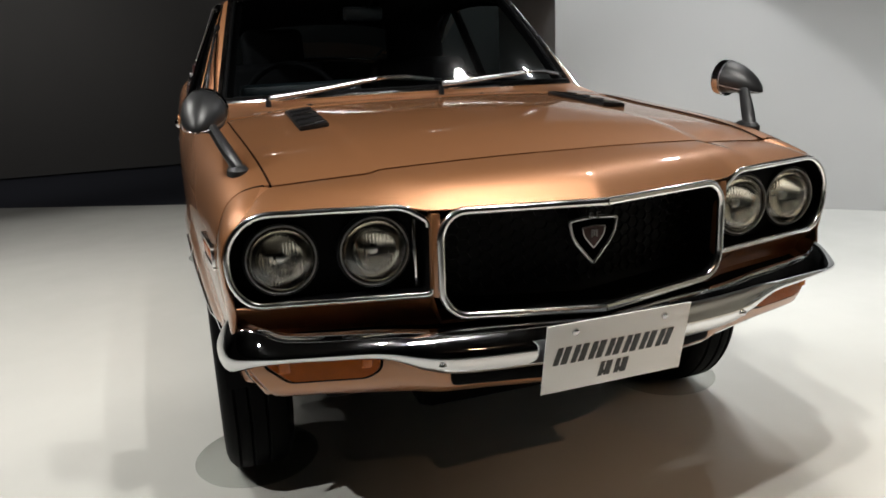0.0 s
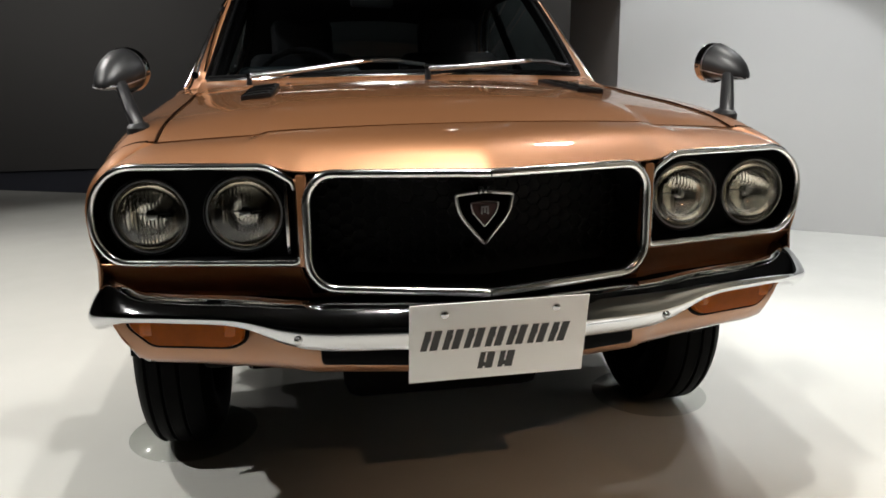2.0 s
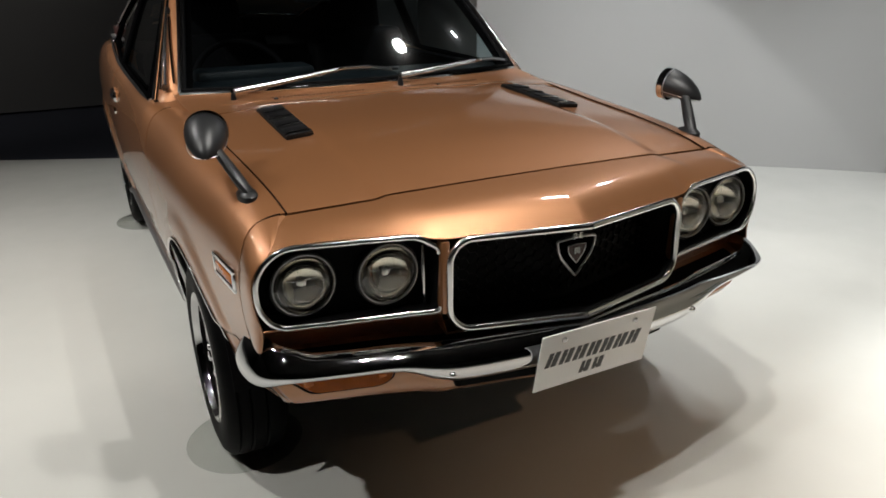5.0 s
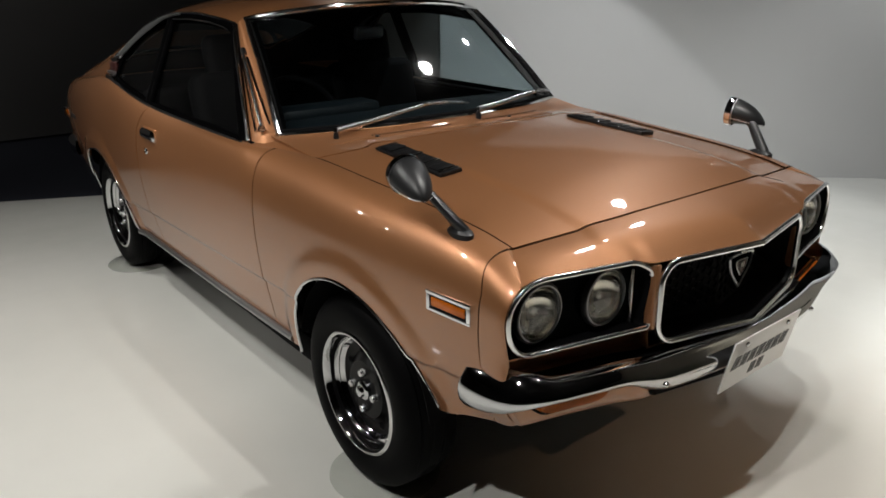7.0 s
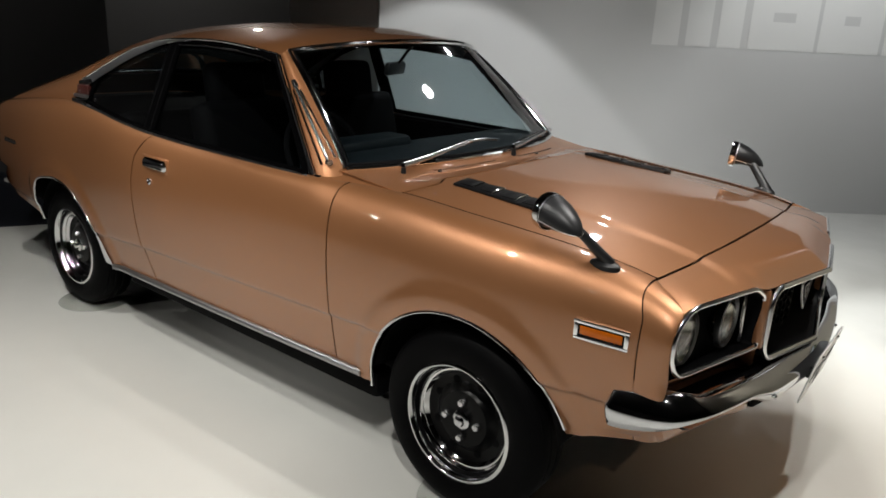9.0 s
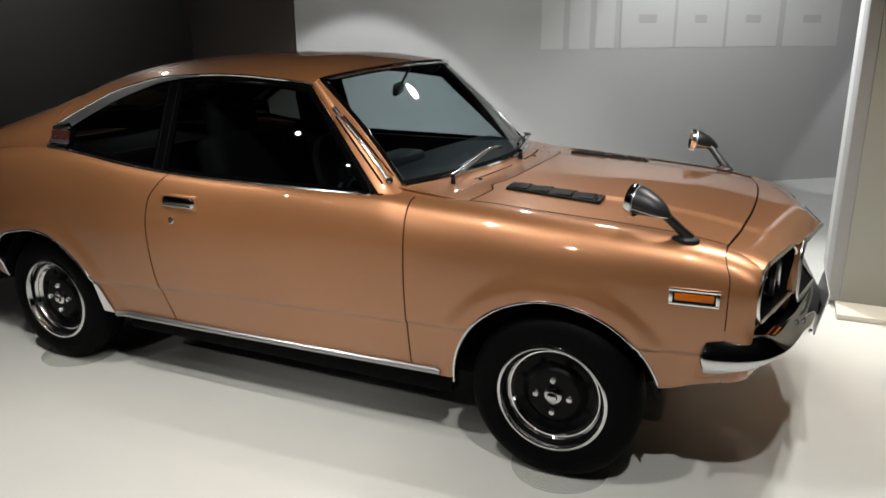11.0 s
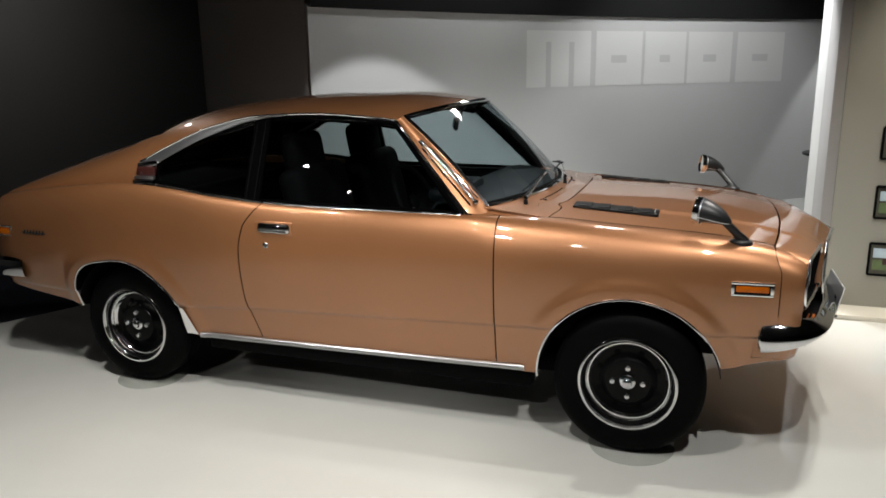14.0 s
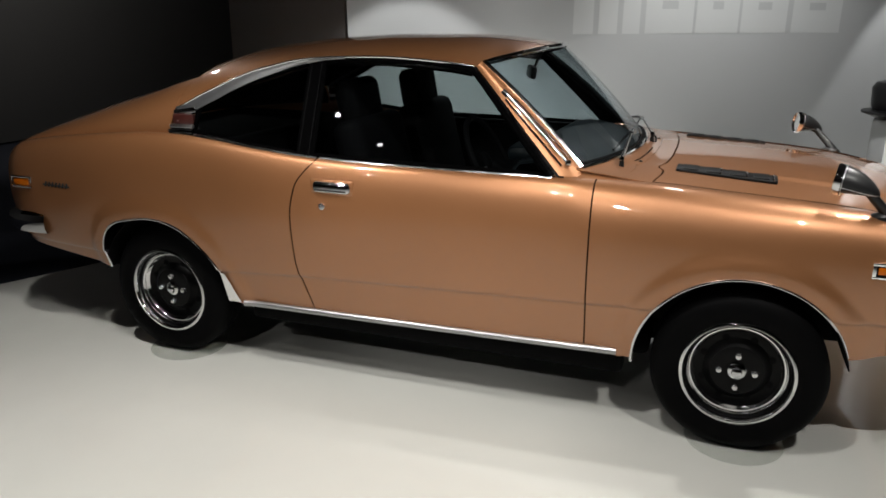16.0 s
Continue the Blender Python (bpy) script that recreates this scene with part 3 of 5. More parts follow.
def fascia_low():
    rows = []
    wide = table((0.40, 0.615), (0.44, 0.638), (0.48, 0.664), (0.53, 0.682), (0.61, 0.686))
    for i in range(81):
        x = -0.645 + 1.290 * i / 80
        y = YF(abs(x)) + 0.008
        e = 0.020 * smooth((abs(x) - 0.3) / 0.3)
        prof = [(0.002, 0.614), (0.010, 0.607), (0.030, 0.590), (0.050, 0.570), (0.060, 0.548), (0.016, 0.532), (0.010, 0.505), (0.006, 0.475), (0.004, 0.450), (0.006, 0.425 + e * 0.3), (0.024, 0.405 + e * 0.5), (0.07, 0.396 + e * 0.6), (0.12, 0.394 + e * 0.6)]
        if abs(x) < 0.30:
            prof[0] = (0.012, 0.562)
            prof[1] = (0.014, 0.558)
            prof[2] = (0.016, 0.554)
        rows.append([(x / 0.645 * wide(z), y + d, z) for d, z in prof])
    ends = []
    for sgn, last in ((-1, rows[0]), (1, rows[-1])):
        wrap = []
        for k in range(1, 7):
            t = k / 6
            col = []
            for x, y, z in last:
                fx, fy = flank(-0.47, 0.25)[0] - 0.010, -0.43 + max(0.0, y + 0.57) * 0.4
                c = Vector((abs(x) + 0.024 * (0.45 - z < 0.03), y + 0.045))
                p = (1 - t) ** 2 * Vector((abs(x), y)) + 2 * t * (1 - t) * c + t * t * Vector((fx - 0.05 * (z < 0.42), fy))
                col.append((sgn * p.x, p.y, z + (0.384 - z) * t * (0.6 if z < 0.42 else 0.0)))
            wrap.append(col)
        ends.append(wrap)
    return grid(ends[0][::-1] + rows + ends[1])


part("front_valance", fascia_low(), PAINT, car, thick=0.003)
rows = [[(x, YF(abs(x)) + d, z) for d, z in ((0.040, 0.545), (0.0, 0.535), (-0.030, 0.528))] for x in [-0.63 + 1.26 * k / 60 for k in range(61)]]
part("bumper_apron", grid(rows), MATT, car, "dark apron behind the bumper", thick=0.003)
bm = joined(*[box((0.30, 0.03, 0.040), (s * 0.15, YF(0.15) + 0.010, 0.447), 0.010, Matrix.Rotation(s * 0.2, 4, "Z")) for s in (-1, 1)])
part("air_slot", bm, MATT, car, "black slot under the bumper")


# lamp frames and grille
def lamp_y(x):
    return -0.584 - 0.243 * (0.664 - abs(x))


LAMP_OUT = rounded([(0.640, 0.790), (0.372, 0.790), (0.327, 0.762), (0.325, 0.619), (0.655, 0.617), (0.688, 0.66), (0.690, 0.735)], [0.05, 0.02, 0.012, 0.012, 0.045, 0.04, 0.05], 6)


def lamp_frame():
    pts = [(-p.x, lamp_y(p.x) - 0.002, p.y) for p in dense(LAMP_OUT, 0.01)]
    # open on the inner side, with short hooks
    gap = [i for i, p in enumerate(pts) if p[0] > -0.330 and 0.632 < p[2] < 0.748]
    return tube(pts[gap[-1] + 1:] + pts[:gap[0]], 0.0064, False, 10)


def lamp_pan():
    """The black bowl of a lamp pair: side walls and a floor with two round holes."""
    pts = dense(LAMP_OUT, 0.012)
    cx, cz = 0.51, 0.703
    rows = []
    for k, d in ((1.0, 0.0), (0.985, 0.026), (0.965, 0.044)):
        rows.append([(-(cx + (p.x - cx) * k), lamp_y(cx + (p.x - cx) * k) + d, cz + (p.y - cz) * k) for p in pts])
    side_walls = grid(rows, True)
    fill = bmesh.new()
    loops = [[(x, z) for x, _, z in rows[-1]]]
    for xc, zc in ((0.590, 0.697), (0.420, 0.703)):
        loops.append([(-xc + 0.068 * math.cos(2 * math.pi * k / 36), zc + 0.068 * math.sin(2 * math.pi * k / 36)) for k in range(36)])
    for ring in loops:
        vs = [fill.verts.new((x, 0, z)) for x, z in ring]
        for a, b in zip(vs, vs[1:] + vs[:1]):
            fill.edges.new((a, b))
    bmesh.ops.triangle_fill(fill, use_beauty=True, edges=fill.edges[:])
    for v in fill.verts:
        v.co.y = lamp_y(v.co.x) + 0.044
    return joined(side_walls, fill)


both(lamp_frame, "lamp_frame", RIMCHROME, "chrome headlamp surround", 0)
both(lamp_pan, "lamp_pan", MATT, "black headlamp panel", 0)


def fluted_lens():
    """A domed glass disc, smooth outside, with upright flutes in blocks inside."""
    def dome(x, z):
        r2 = min(1.0, (x * x + z * z) / 0.074**2)
        return -0.0225 + 0.0135 * r2

    def flutes(x, z):
        band = 1.0 if z > 0.022 or z < -0.030 else 0.55
        pitch = 0.0072 if abs(x) < 0.045 else 0.0058
        f = abs(math.sin(math.pi * x / pitch)) * band
        return 0.0034 - 0.0016 * f + 0.0008 * smooth((abs(z - 0.022) - 0.001) / 0.002)

    outer, inside = [], []
    for i in range(97):
        x = 0.0736 * math.sin((i / 48 - 1) * math.pi / 2)
        half = math.sqrt(max(0.0, 0.074**2 - x * x))
        zs = [half * math.sin((j / 12 - 1) * math.pi / 2) for j in range(25)]
        outer.append([(x, dome(x, z), z) for z in zs])
        inside.append([(x, dome(x, z) + flutes(x, z), z) for z in zs])
    rim_a = outer[0] + [r[-1] for r in outer[1:-1]] + outer[-1][::-1] + [r[0] for r in outer[-2:0:-1]]
    rim_b = inside[0] + [r[-1] for r in inside[1:-1]] + inside[-1][::-1] + [r[0] for r in inside[-2:0:-1]]
    return joined(grid(outer), grid(inside), grid([rim_a, rim_b], True))


def headlamp(sx, xc, zc):
    yc = lamp_y(xc) + 0.040
    lamp = part("headlamp", lathe([(0.0, 0.0805), (-0.010, 0.0810), (-0.014, 0.0785), (-0.014, 0.0745), (-0.004, 0.0735), (0.0, 0.074)], 48, "y"), BLACK, car, "round sealed-beam headlamp")
    lamp.matrix_basis = pose(sx * xc, yc, zc, 0, 0, 0) @ Matrix.Diagonal((0.89, 0.95, 0.89, 1))
    lens = part("lens", fluted_lens(), LENS, lamp, "fluted clear glass lens", sharp=60)
    lens.visible_shadow = False
    part("reflector", lathe([(-0.008, 0.0735), (0.004, 0.0705), (0.016, 0.062), (0.027, 0.050), (0.035, 0.037), (0.041, 0.022), (0.044, 0.0)], 48, "y"), REFLECT, lamp, "bright reflector bowl")
    part("lamp_ring", lathe([(-0.012, 0.0755), (-0.0165, 0.0745), (-0.0165, 0.0720), (-0.010, 0.0715)], 48, "y"), TRIMGREY, lamp, "thin metal lamp ring")
    part("bulb_cap", joined(lathe([(0.026, 0.0), (0.020, 0.010), (0.010, 0.013), (0.006, 0.011), (0.004, 0.0)], 20, "y"), tube([(-0.034, 0.020, 0.0), (0.0, 0.012, 0.0), (0.034, 0.020, 0.0)], 0.0018, seg=6)), CHROME, lamp, "shielded bulb on a cross wire")
    return lamp


for sx in (-1, 1):
    headlamp(sx, 0.590, 0.697)
    headlamp(sx, 0.420, 0.703)
    part("lamp_divider", box((0.008, 0.012, 0.134), (sx * 0.345, lamp_y(0.345) + 0.034, 0.694), 0.003), RIMCHROME, car, "slim bright vertical bar beside the headlamps")
    part("nose_post", box((0.020, 0.030, 0.165), (sx * 0.3165, YF(0.316) + 0.012, 0.695), 0.006), PAINT, car, "body-coloured post beside the grille")


def grille_y(x):
    return -0.742 + 0.2 * abs(x)


GR_OUT = rounded([(-0.282, 0.778), (0.0, 0.777), (0.282, 0.778), (0.310, 0.745), (0.311, 0.607), (0.282, 0.575), (0.0, 0.567), (-0.282, 0.575), (-0.311, 0.607), (-0.310, 0.745)], [0.02, 0, 0.02, 0.03, 0.03, 0.02, 0, 0.02, 0.03, 0.03], 5)
pts = dense(GR_OUT, 0.012)
part("grille_frame", tube([(p.x, grille_y(p.x) - 0.004, p.y) for p in pts], 0.0084, True, 10), RIMCHROME, car, "chrome grille surround")
rows = []
for s, d in ((1.0, 0.0), (0.97, 0.03), (0.93, 0.045), (0.5, 0.05), (0.01, 0.05)):
    rows.append([(p.x * s, grille_y(p.x * s) + d * 2.0, 0.672 + (p.y - 0.672) * s) for p in pts])
grille = part("grille", grid(rows, True), MESHB, car, "black grille", thick=0.002)
bars = []
HEX = 0.0145
for i in range(-13, 14):
    for j in range(7):
        x, z = 1.5 * HEX * i, 0.600 + math.sqrt(3) * HEX * (j + 0.5 * (i % 2))
        if not 0.588 < z < 0.762:
            continue
        ring = [(x + HEX * math.cos(radians(a)), z + HEX * math.sin(radians(a))) for a in (0, 60, 120, 180)]
        bars.append(tube([(p, grille_y(p) + 0.082, q) for p, q in ring], 0.0019, seg=5, flat=2.2, flat_dir=(0, 1, 0)))
part("grille_mesh", joined(*bars), MESHB, grille, "black honeycomb mesh")

# badge
sh = rounded([(-0.052, 0.734), (0.0, 0.739), (0.052, 0.734), (0.045, 0.698), (0.0, 0.644), (-0.045, 0.698)], [0.006, 0.01, 0.006, 0.02, 0.006, 0.02], 4)
badge = part("badge", tube([(p.x, -0.697, p.y) for p in dense(sh, 0.008)], 0.0034, True, 8), SATIN, car, "chrome shield badge on the grille")
bm = bmesh.new()
bm.faces.new([bm.verts.new((p.x * 0.93, -0.695, 0.695 + (p.y - 0.695) * 0.93)) for p in sh])
part("badge_plate", bm, PILLAR, badge, "black shield ground", thick=0.004)
bm = bmesh.new()
bm.faces.new([bm.verts.new((p.x * 0.46, -0.6995, 0.703 + (p.y - 0.700) * 0.46)) for p in sh])
part("badge_core", bm, RED, badge, "dark red inner shield", thick=0.002)
part("badge_core_rim", tube([(p.x * 0.48, -0.700, 0.703 + (p.y - 0.700) * 0.48) for p in dense(sh, 0.01)], 0.0014, True, 5), SATIN, badge)
part("badge_mark", joined(box((0.014, 0.002, 0.003), (0, -0.702, 0.712)), box((0.003, 0.002, 0.014), (-0.0055, -0.702, 0.706)), box((0.003, 0.002, 0.014), (0.0055, -0.702, 0.706)), box((0.003, 0.002, 0.011), (0, -0.702, 0.707))), SATIN, badge)
letters = bpy.data.curves.new("letters", "FONT")
letters.body, letters.size, letters.extrude, letters.align_x, letters.space_character = "RE", 0.020, 0.0015, "CENTER", 1.15
holder = bpy.data.objects.new("letters", letters)
bm = bmesh.new()
bm.from_mesh(bpy.data.meshes.new_from_object(holder))
bpy.data.objects.remove(holder)
for v in bm.verts:
    v.co = (v.co.x * 1.15, -0.7015 - v.co.z, 0.7355 + v.co.y)
part("badge_letters", bm, RIMCHROME, badge, "two small bright letters over the shield", smooth=False)

# front bumper
BX = [(0.0, -0.778), (0.15, -0.765), (0.29, -0.748), (0.36, -0.737), (0.44, -0.720), (0.54, -0.700), (0.62, -0.678), (0.665, -0.655), (0.695, -0.625), (0.712, -0.590), (0.722, -0.54), (0.725, -0.48), (0.722, -0.440)]
BZ = [(0.474, 0.526, 0.556), (0.475, 0.526, 0.556), (0.477, 0.527, 0.557), (0.490, 0.533, 0.560), (0.520, 0.545, 0.567), (0.527, 0.548, 0.570), (0.527, 0.548, 0.573), (0.520, 0.547, 0.582), (0.507, 0.541, 0.585), (0.493, 0.536, 0.586), (0.478, 0.530, 0.583), (0.464, 0.525, 0.579), (0.460, 0.522, 0.577)]


def bumper():
    full = [(-x, y, z) for (x, y), z in zip(BX[::-1], BZ[::-1])] + [(x, y, z) for (x, y), z in list(zip(BX, BZ))[1:]]
    fx = []
    for i in range(len(full) - 1):
        (x0, y0, z0), (x1, y1, z1) = full[i], full[i + 1]
        p0, p1 = full[max(0, i - 1)], full[min(len(full) - 1, i + 2)]
        for k in range(5):
            t = k / 5

            def cr(a, b, c, d):
                return 0.5 * (2 * b + (c - a) * t + (2 * a - 5 * b + 4 * c - d) * t * t + (3 * b - a - 3 * c + d) * t**3)

            fx.append((cr(p0[0], x0, x1, p1[0]), cr(p0[1], y0, y1, p1[1]), tuple(cr(p0[2][q], z0[q], z1[q], p1[2][q]) for q in range(3))))
    fx.append(full[-1])
    rows = []
    for i, (x, y, (zl, zr, zt)) in enumerate(fx):
        a, b = fx[max(0, i - 1)], fx[min(len(fx) - 1, i + 1)]
        t = Vector((b[0] - a[0], b[1] - a[1], 0)).normalized()
        n = Vector((t.y, -t.x, 0))
        p = Vector((x, y, 0))
        end = min(i, len(fx) - 1 - i)
        k = min(1.0, 0.62 + end * 0.2)
        h, g = zr - zl, zt - zr
        prof = [(-0.045, zl + 0.012), (-0.027, zl + 0.001), (-0.014, zl), (-0.0055, zl + 0.20 * h), (-0.001, zl + 0.45 * h), (0.0, zl + 0.68 * h), (-0.002, zl + 0.88 * h), (-0.006, zr + 0.05 * g), (-0.013, zr + 0.30 * g), (-0.023, zr + 0.58 * g), (-0.034, zr + 0.82 * g), (-0.045, zt - 0.002), (-0.051, zt - 0.001), (-0.055, zt - 0.012)]
        zm = 0.5 * (zl + zt)
        rows.append([p + n * (d * 1.0 - (1 - k) * 0.02) + Vector((0, 0, zm + (z - zm) * k)) for d, z in prof])
    bm = grid(rows, True)
    bm.verts.ensure_lookup_table()
    m = len(rows[0])
    bm.faces.new([bm.verts[i] for i in range(m)])
    bm.faces.new([bm.verts[len(bm.verts) - m + i] for i in range(m)][::-1])
    return bm


fb = part("front_bumper", bumper(), CHROME, car, "polished chrome wrap-round front bumper", sharp=50)
for sx in (-1, 1):
    for x, y, z in ((0.335, -0.742, 0.502),):
        part("bumper_bolt", lathe([(0.004, 0.0075), (-0.0005, 0.007), (-0.003, 0.005), (-0.0045, 0.0)], 16, "y"), WIPERS, fb).matrix_basis = pose(sx * x, y - 0.001, z)
    # amber turn lamps under the bumper
    out = rounded([(0.430, 0.538), (0.432, 0.478), (0.458, 0.464), (0.600, 0.466), (0.642, 0.500), (0.642, 0.538)], 0.012, 4)
    rows = []
    for s, d in ((1.0, 0.02), (1.0, -0.012), (0.96, -0.018), (0.5, -0.020), (0.01, -0.020)):
        rows.append([(sx * (0.535 + (p.x - 0.535) * s), YF(0.535 + (p.x - 0.535) * s) + d, 0.508 + (p.y - 0.508) * s) for p in dense(out, 0.012)])
    tl = part("turn_lamp", grid(rows, True), AMBER_DEEP, car, "amber turn-signal lens under the bumper")
    part("lamp_gasket", tube([(sx * (0.535 + (p.x - 0.535) * 1.02), YF(p.x) - 0.006, 0.508 + (p.y - 0.508) * 1.05) for p in dense(out, 0.012)], 0.0048, True, 6), MATT, tl, "dark rubber gasket")
    # lighter amber blocks paint the highlights at both lens ends
    for x0, x1 in ((0.448, 0.468), (0.598, 0.620)):
        part("lens_glint", box((x1 - x0, 0.006, 0.040), (sx * 0.5 * (x0 + x1), YF(0.5 * (x0 + x1)) - 0.019, 0.506), 0.0025), AMBER, tl, "lighter amber block for the highlight at the lens end")

# display plate
plate = thing("display_plate", "white display plate with dark slanted marks on the front bumper", "sign plate")
PLM = Matrix.Translation((0.008, -0.777, 0.4925)) @ pose(0, 0, 0, 11.5, 0, 1.0)
plate.matrix_basis = PLM
part("plate_sheet", box((0.315, 0.003, 0.153), (0, 0, 0), 0.0012), WHITE_PL, plate)
for sx in (-1, 1):
    part("plate_bolt", lathe([(0.002, 0.0075), (-0.004, 0.0065), (-0.006, 0.003), (-0.0062, 0)], 18, "y"), CHROME, plate).matrix_basis = pose(sx * 0.098, -0.001, 0.057)


def slant_block(x, z, w, h, lean=0.18):
    bm = bmesh.new()
    q = [(x, z), (x + w, z), (x + w + lean * h, z + h), (x + lean * h, z + h)]
    bm.faces.new([bm.verts.new((a, -0.0022, b)) for a, b in q])
    return bm


for k in range(7):
    x0 = -0.139 + 0.0378 * k
    part("plate_mark", joined(slant_block(x0, -0.012, 0.011, 0.038, 0.24), slant_block(x0 + 0.016, -0.012, 0.013, 0.038, 0.24), slant_block(x0 + 0.0105, 0.006, 0.006, 0.009, 0.24)), INK, plate, thick=0.0012, smooth=False)
for k in range(2):
    x0 = -0.037 + 0.036 * k
    part("plate_mark", joined(slant_block(x0, -0.056, 0.009, 0.032, 0.16), slant_block(x0 + 0.013, -0.056, 0.013, 0.032, 0.16), slant_block(x0 + 0.0085, -0.052, 0.005, 0.008, 0.16)), INK, plate, thick=0.0012, smooth=False)
part("plate_back", box((0.311, 0.002, 0.149), (0, 0.0028, 0), 0.0), TRIMGREY, plate, "dull bare metal back of the plate")
part("plate_bracket", box((0.20, 0.012, 0.04), (0, 0.010, 0.0), 0.003), BLACK, plate)

# side marker lamps
for sx in (-1, 1):
    x0 = flank(-0.41, 0.53)[0]
    turn = Matrix.Rotation(math.atan2(W(-0.34) - W(-0.48), 0.14) * (1 if sx < 0 else -1), 4, "Z")
    mk = part("side_marker", joined(box((0.013, 0.144, 0.011), (0, 0, 0.021), 0.003), box((0.012, 0.142, 0.010), (0, 0, -0.021), 0.003), box((0.012, 0.012, 0.040), (0, 0.065, 0), 0.003), box((0.012, 0.012, 0.040), (0, -0.065, 0), 0.003)), RIMCHROME, car, "chrome-framed side marker lamp")
    mk.matrix_basis = Matrix.Translation((sx * (x0 + 0.001), -0.41, 0.692)) @ turn
    part("marker_bed", box((0.008, 0.124, 0.036), (0, 0, 0), 0.002), MATT, mk, "dark bed round the lens")
    part("marker_lens", box((0.011, 0.110, 0.024), (0, 0, 0), 0.003), AMBER, mk, "amber marker lens")


# arch trims
def arch_pts(front):
    out = []
    if front:
        for k in range(61):
            a = radians(-2 + 166 * k / 60)
            y, z = 0.006 + 0.343 * math.cos(a), 0.285 + 0.343 * math.sin(a)
            out.append((y, z))
    else:
        for k in range(61):
            deg = 2 + 165 * k / 60
            r = RR(deg)
            out.append((2.315 - r * math.cos(radians(deg)), 0.285 + r * math.sin(radians(deg))))
    return out


def flank_x(y, z):
    """Half width of the flank at a height."""
    lo, hi = 0.0, 1.0
    for _ in range(22):
        mid = (lo + hi) / 2
        if flank(y, mid)[2] < z:
            lo = mid
        else:
            hi = mid
    return flank(y, lo)[0]


for front in (True, False):
    both(lambda: tube([(-flank_x(y, max(z, ZB(y) + 0.002)) - 0.002, y, z) for y, z in arch_pts(front)], 0.0048, seg=8), "arch_trim", TRIMCHROME, "chrome wheel-arch trim", 0)

# sill trim and stone guard
both(lambda: tube([(-flank_x(0.44 + 1.48 * k / 30, 0.292) - 0.007, 0.40 + 1.52 * k / 30, 0.300 - 0.017 * k / 30) for k in range(31)], 0.013, seg=10, flat=1.0), "sill_trim", TRIMGREY, "bright sill moulding", 0)
both(lambda: grid([[(-flank_x(1.955 + 0.10 * t * (1 - s), 0.285 + 0.15 * s) - 0.005, 1.935 + 0.055 * s + 0.062 * t * (1 - 0.7 * s), 0.283 + 0.13 * s) for t in (0, 0.33, 0.66, 1)] for s in (0, 0.25, 0.5, 0.75, 1)]), "stone_guard", RIMCHROME, "bright stone guard ahead of the rear wheel", 0.003)

# ---- greenhouse
ZE = table((0.95, 1.245), (1.0, 1.254), (1.123, 1.268), (1.355, 1.280), (1.629, 1.270), (1.863, 1.226), (2.117, 1.125), (2.245, 1.062), (2.46, 1.020), (2.77, 0.965), (3.09, 0.905), (3.2, 0.86))
XE = table((0.95, 0.545), (1.1, 0.556), (1.4, 0.560), (1.63, 0.562), (1.86, 0.575), (2.12, 0.612), (2.245, 0.640), (2.46, 0.640), (2.77, 0.630), (3.09, 0.60), (3.2, 0.55))
ZT = table((0.78, 1.312), (0.93, 1.336), (1.14, 1.352), (1.42, 1.352), (1.72, 1.336), (2.04, 1.297), (2.28, 1.228), (2.46, 1.157), (2.77, 1.055), (3.09, 0.935), (3.2, 0.88))


def roof_pt(u, y):
    zt = ZT(y)
    if y <= 2.245:
        ze = ZE(y)
        k = smooth((y - 1.5) / 0.745)
        full = ((1 - (0.94 * abs(u)) ** 2.6) ** 0.5376 - 0.357) / 0.643
        return Vector((XE(y) * u, y, ze + (zt - ze) * ((1 - k) * (1 - abs(u) ** 2.6) + k * full)))
    a = abs(u) * math.pi / 2
    x = (XH(y) + 0.001) * math.sin(a) ** (2 / 2.6)
    return Vector((math.copysign(x, u), y, ZH(y) + (zt - ZH(y)) * max(0.0, math.cos(a)) ** (2 / 1.86)))


def roof_sheet(y0, y1, n, skip=None, only=None):
    rows = []
    for k in range(n + 1):
        t = k / n
        r = []
        for i in range(65):
            u = -1 + 2 * i / 64
            a = y0(u)
            y = a + (y1 - a) * t
            p = roof_pt(u, y)
            if k == 0 and y0(0) < 1.0:
                p = ws_top(u) + Vector((0, 0.006, 0.004))
            r.append(p)
        rows.append(r)
    bm = grid(rows)

    def inside(f):
        c = f.calc_center_median()
        return 2.24 < c.y < 2.80 and abs(c.x) < 0.48 - 0.06 * (c.y - 2.24)

    if skip:
        bmesh.ops.delete(bm, geom=[f for f in bm.faces if inside(f)], context="FACES")
    if only:
        bmesh.ops.delete(bm, geom=[f for f in bm.faces if not inside(f)], context="FACES")
    return bm


part("roof", joined(roof_sheet(lambda u: ws_top(u).y + 0.006, 2.245, 80, skip=True), roof_sheet(lambda u: 2.2451, 3.2, 60, skip=True)), PAINT, car, thick=0.004)
rear_glass = part("rear_window", joined(roof_sheet(lambda u: ws_top(u).y + 0.006, 2.245, 80, only=True), roof_sheet(lambda u: 2.2451, 3.2, 60, only=True)), DARKGLASS, car, "tinted rear window")
rear_glass.visible_shadow = False

# tail
tail = [[(-flank(3.2, v)[0] * s, 3.2 + 0.03 * (1 - s), flank(3.2, v)[2]) for s in (1, 0.5, 0, -0.5, -1)] for v in VS]
part("tail_panel", grid(tail), PAINT, car, thick=0.003)

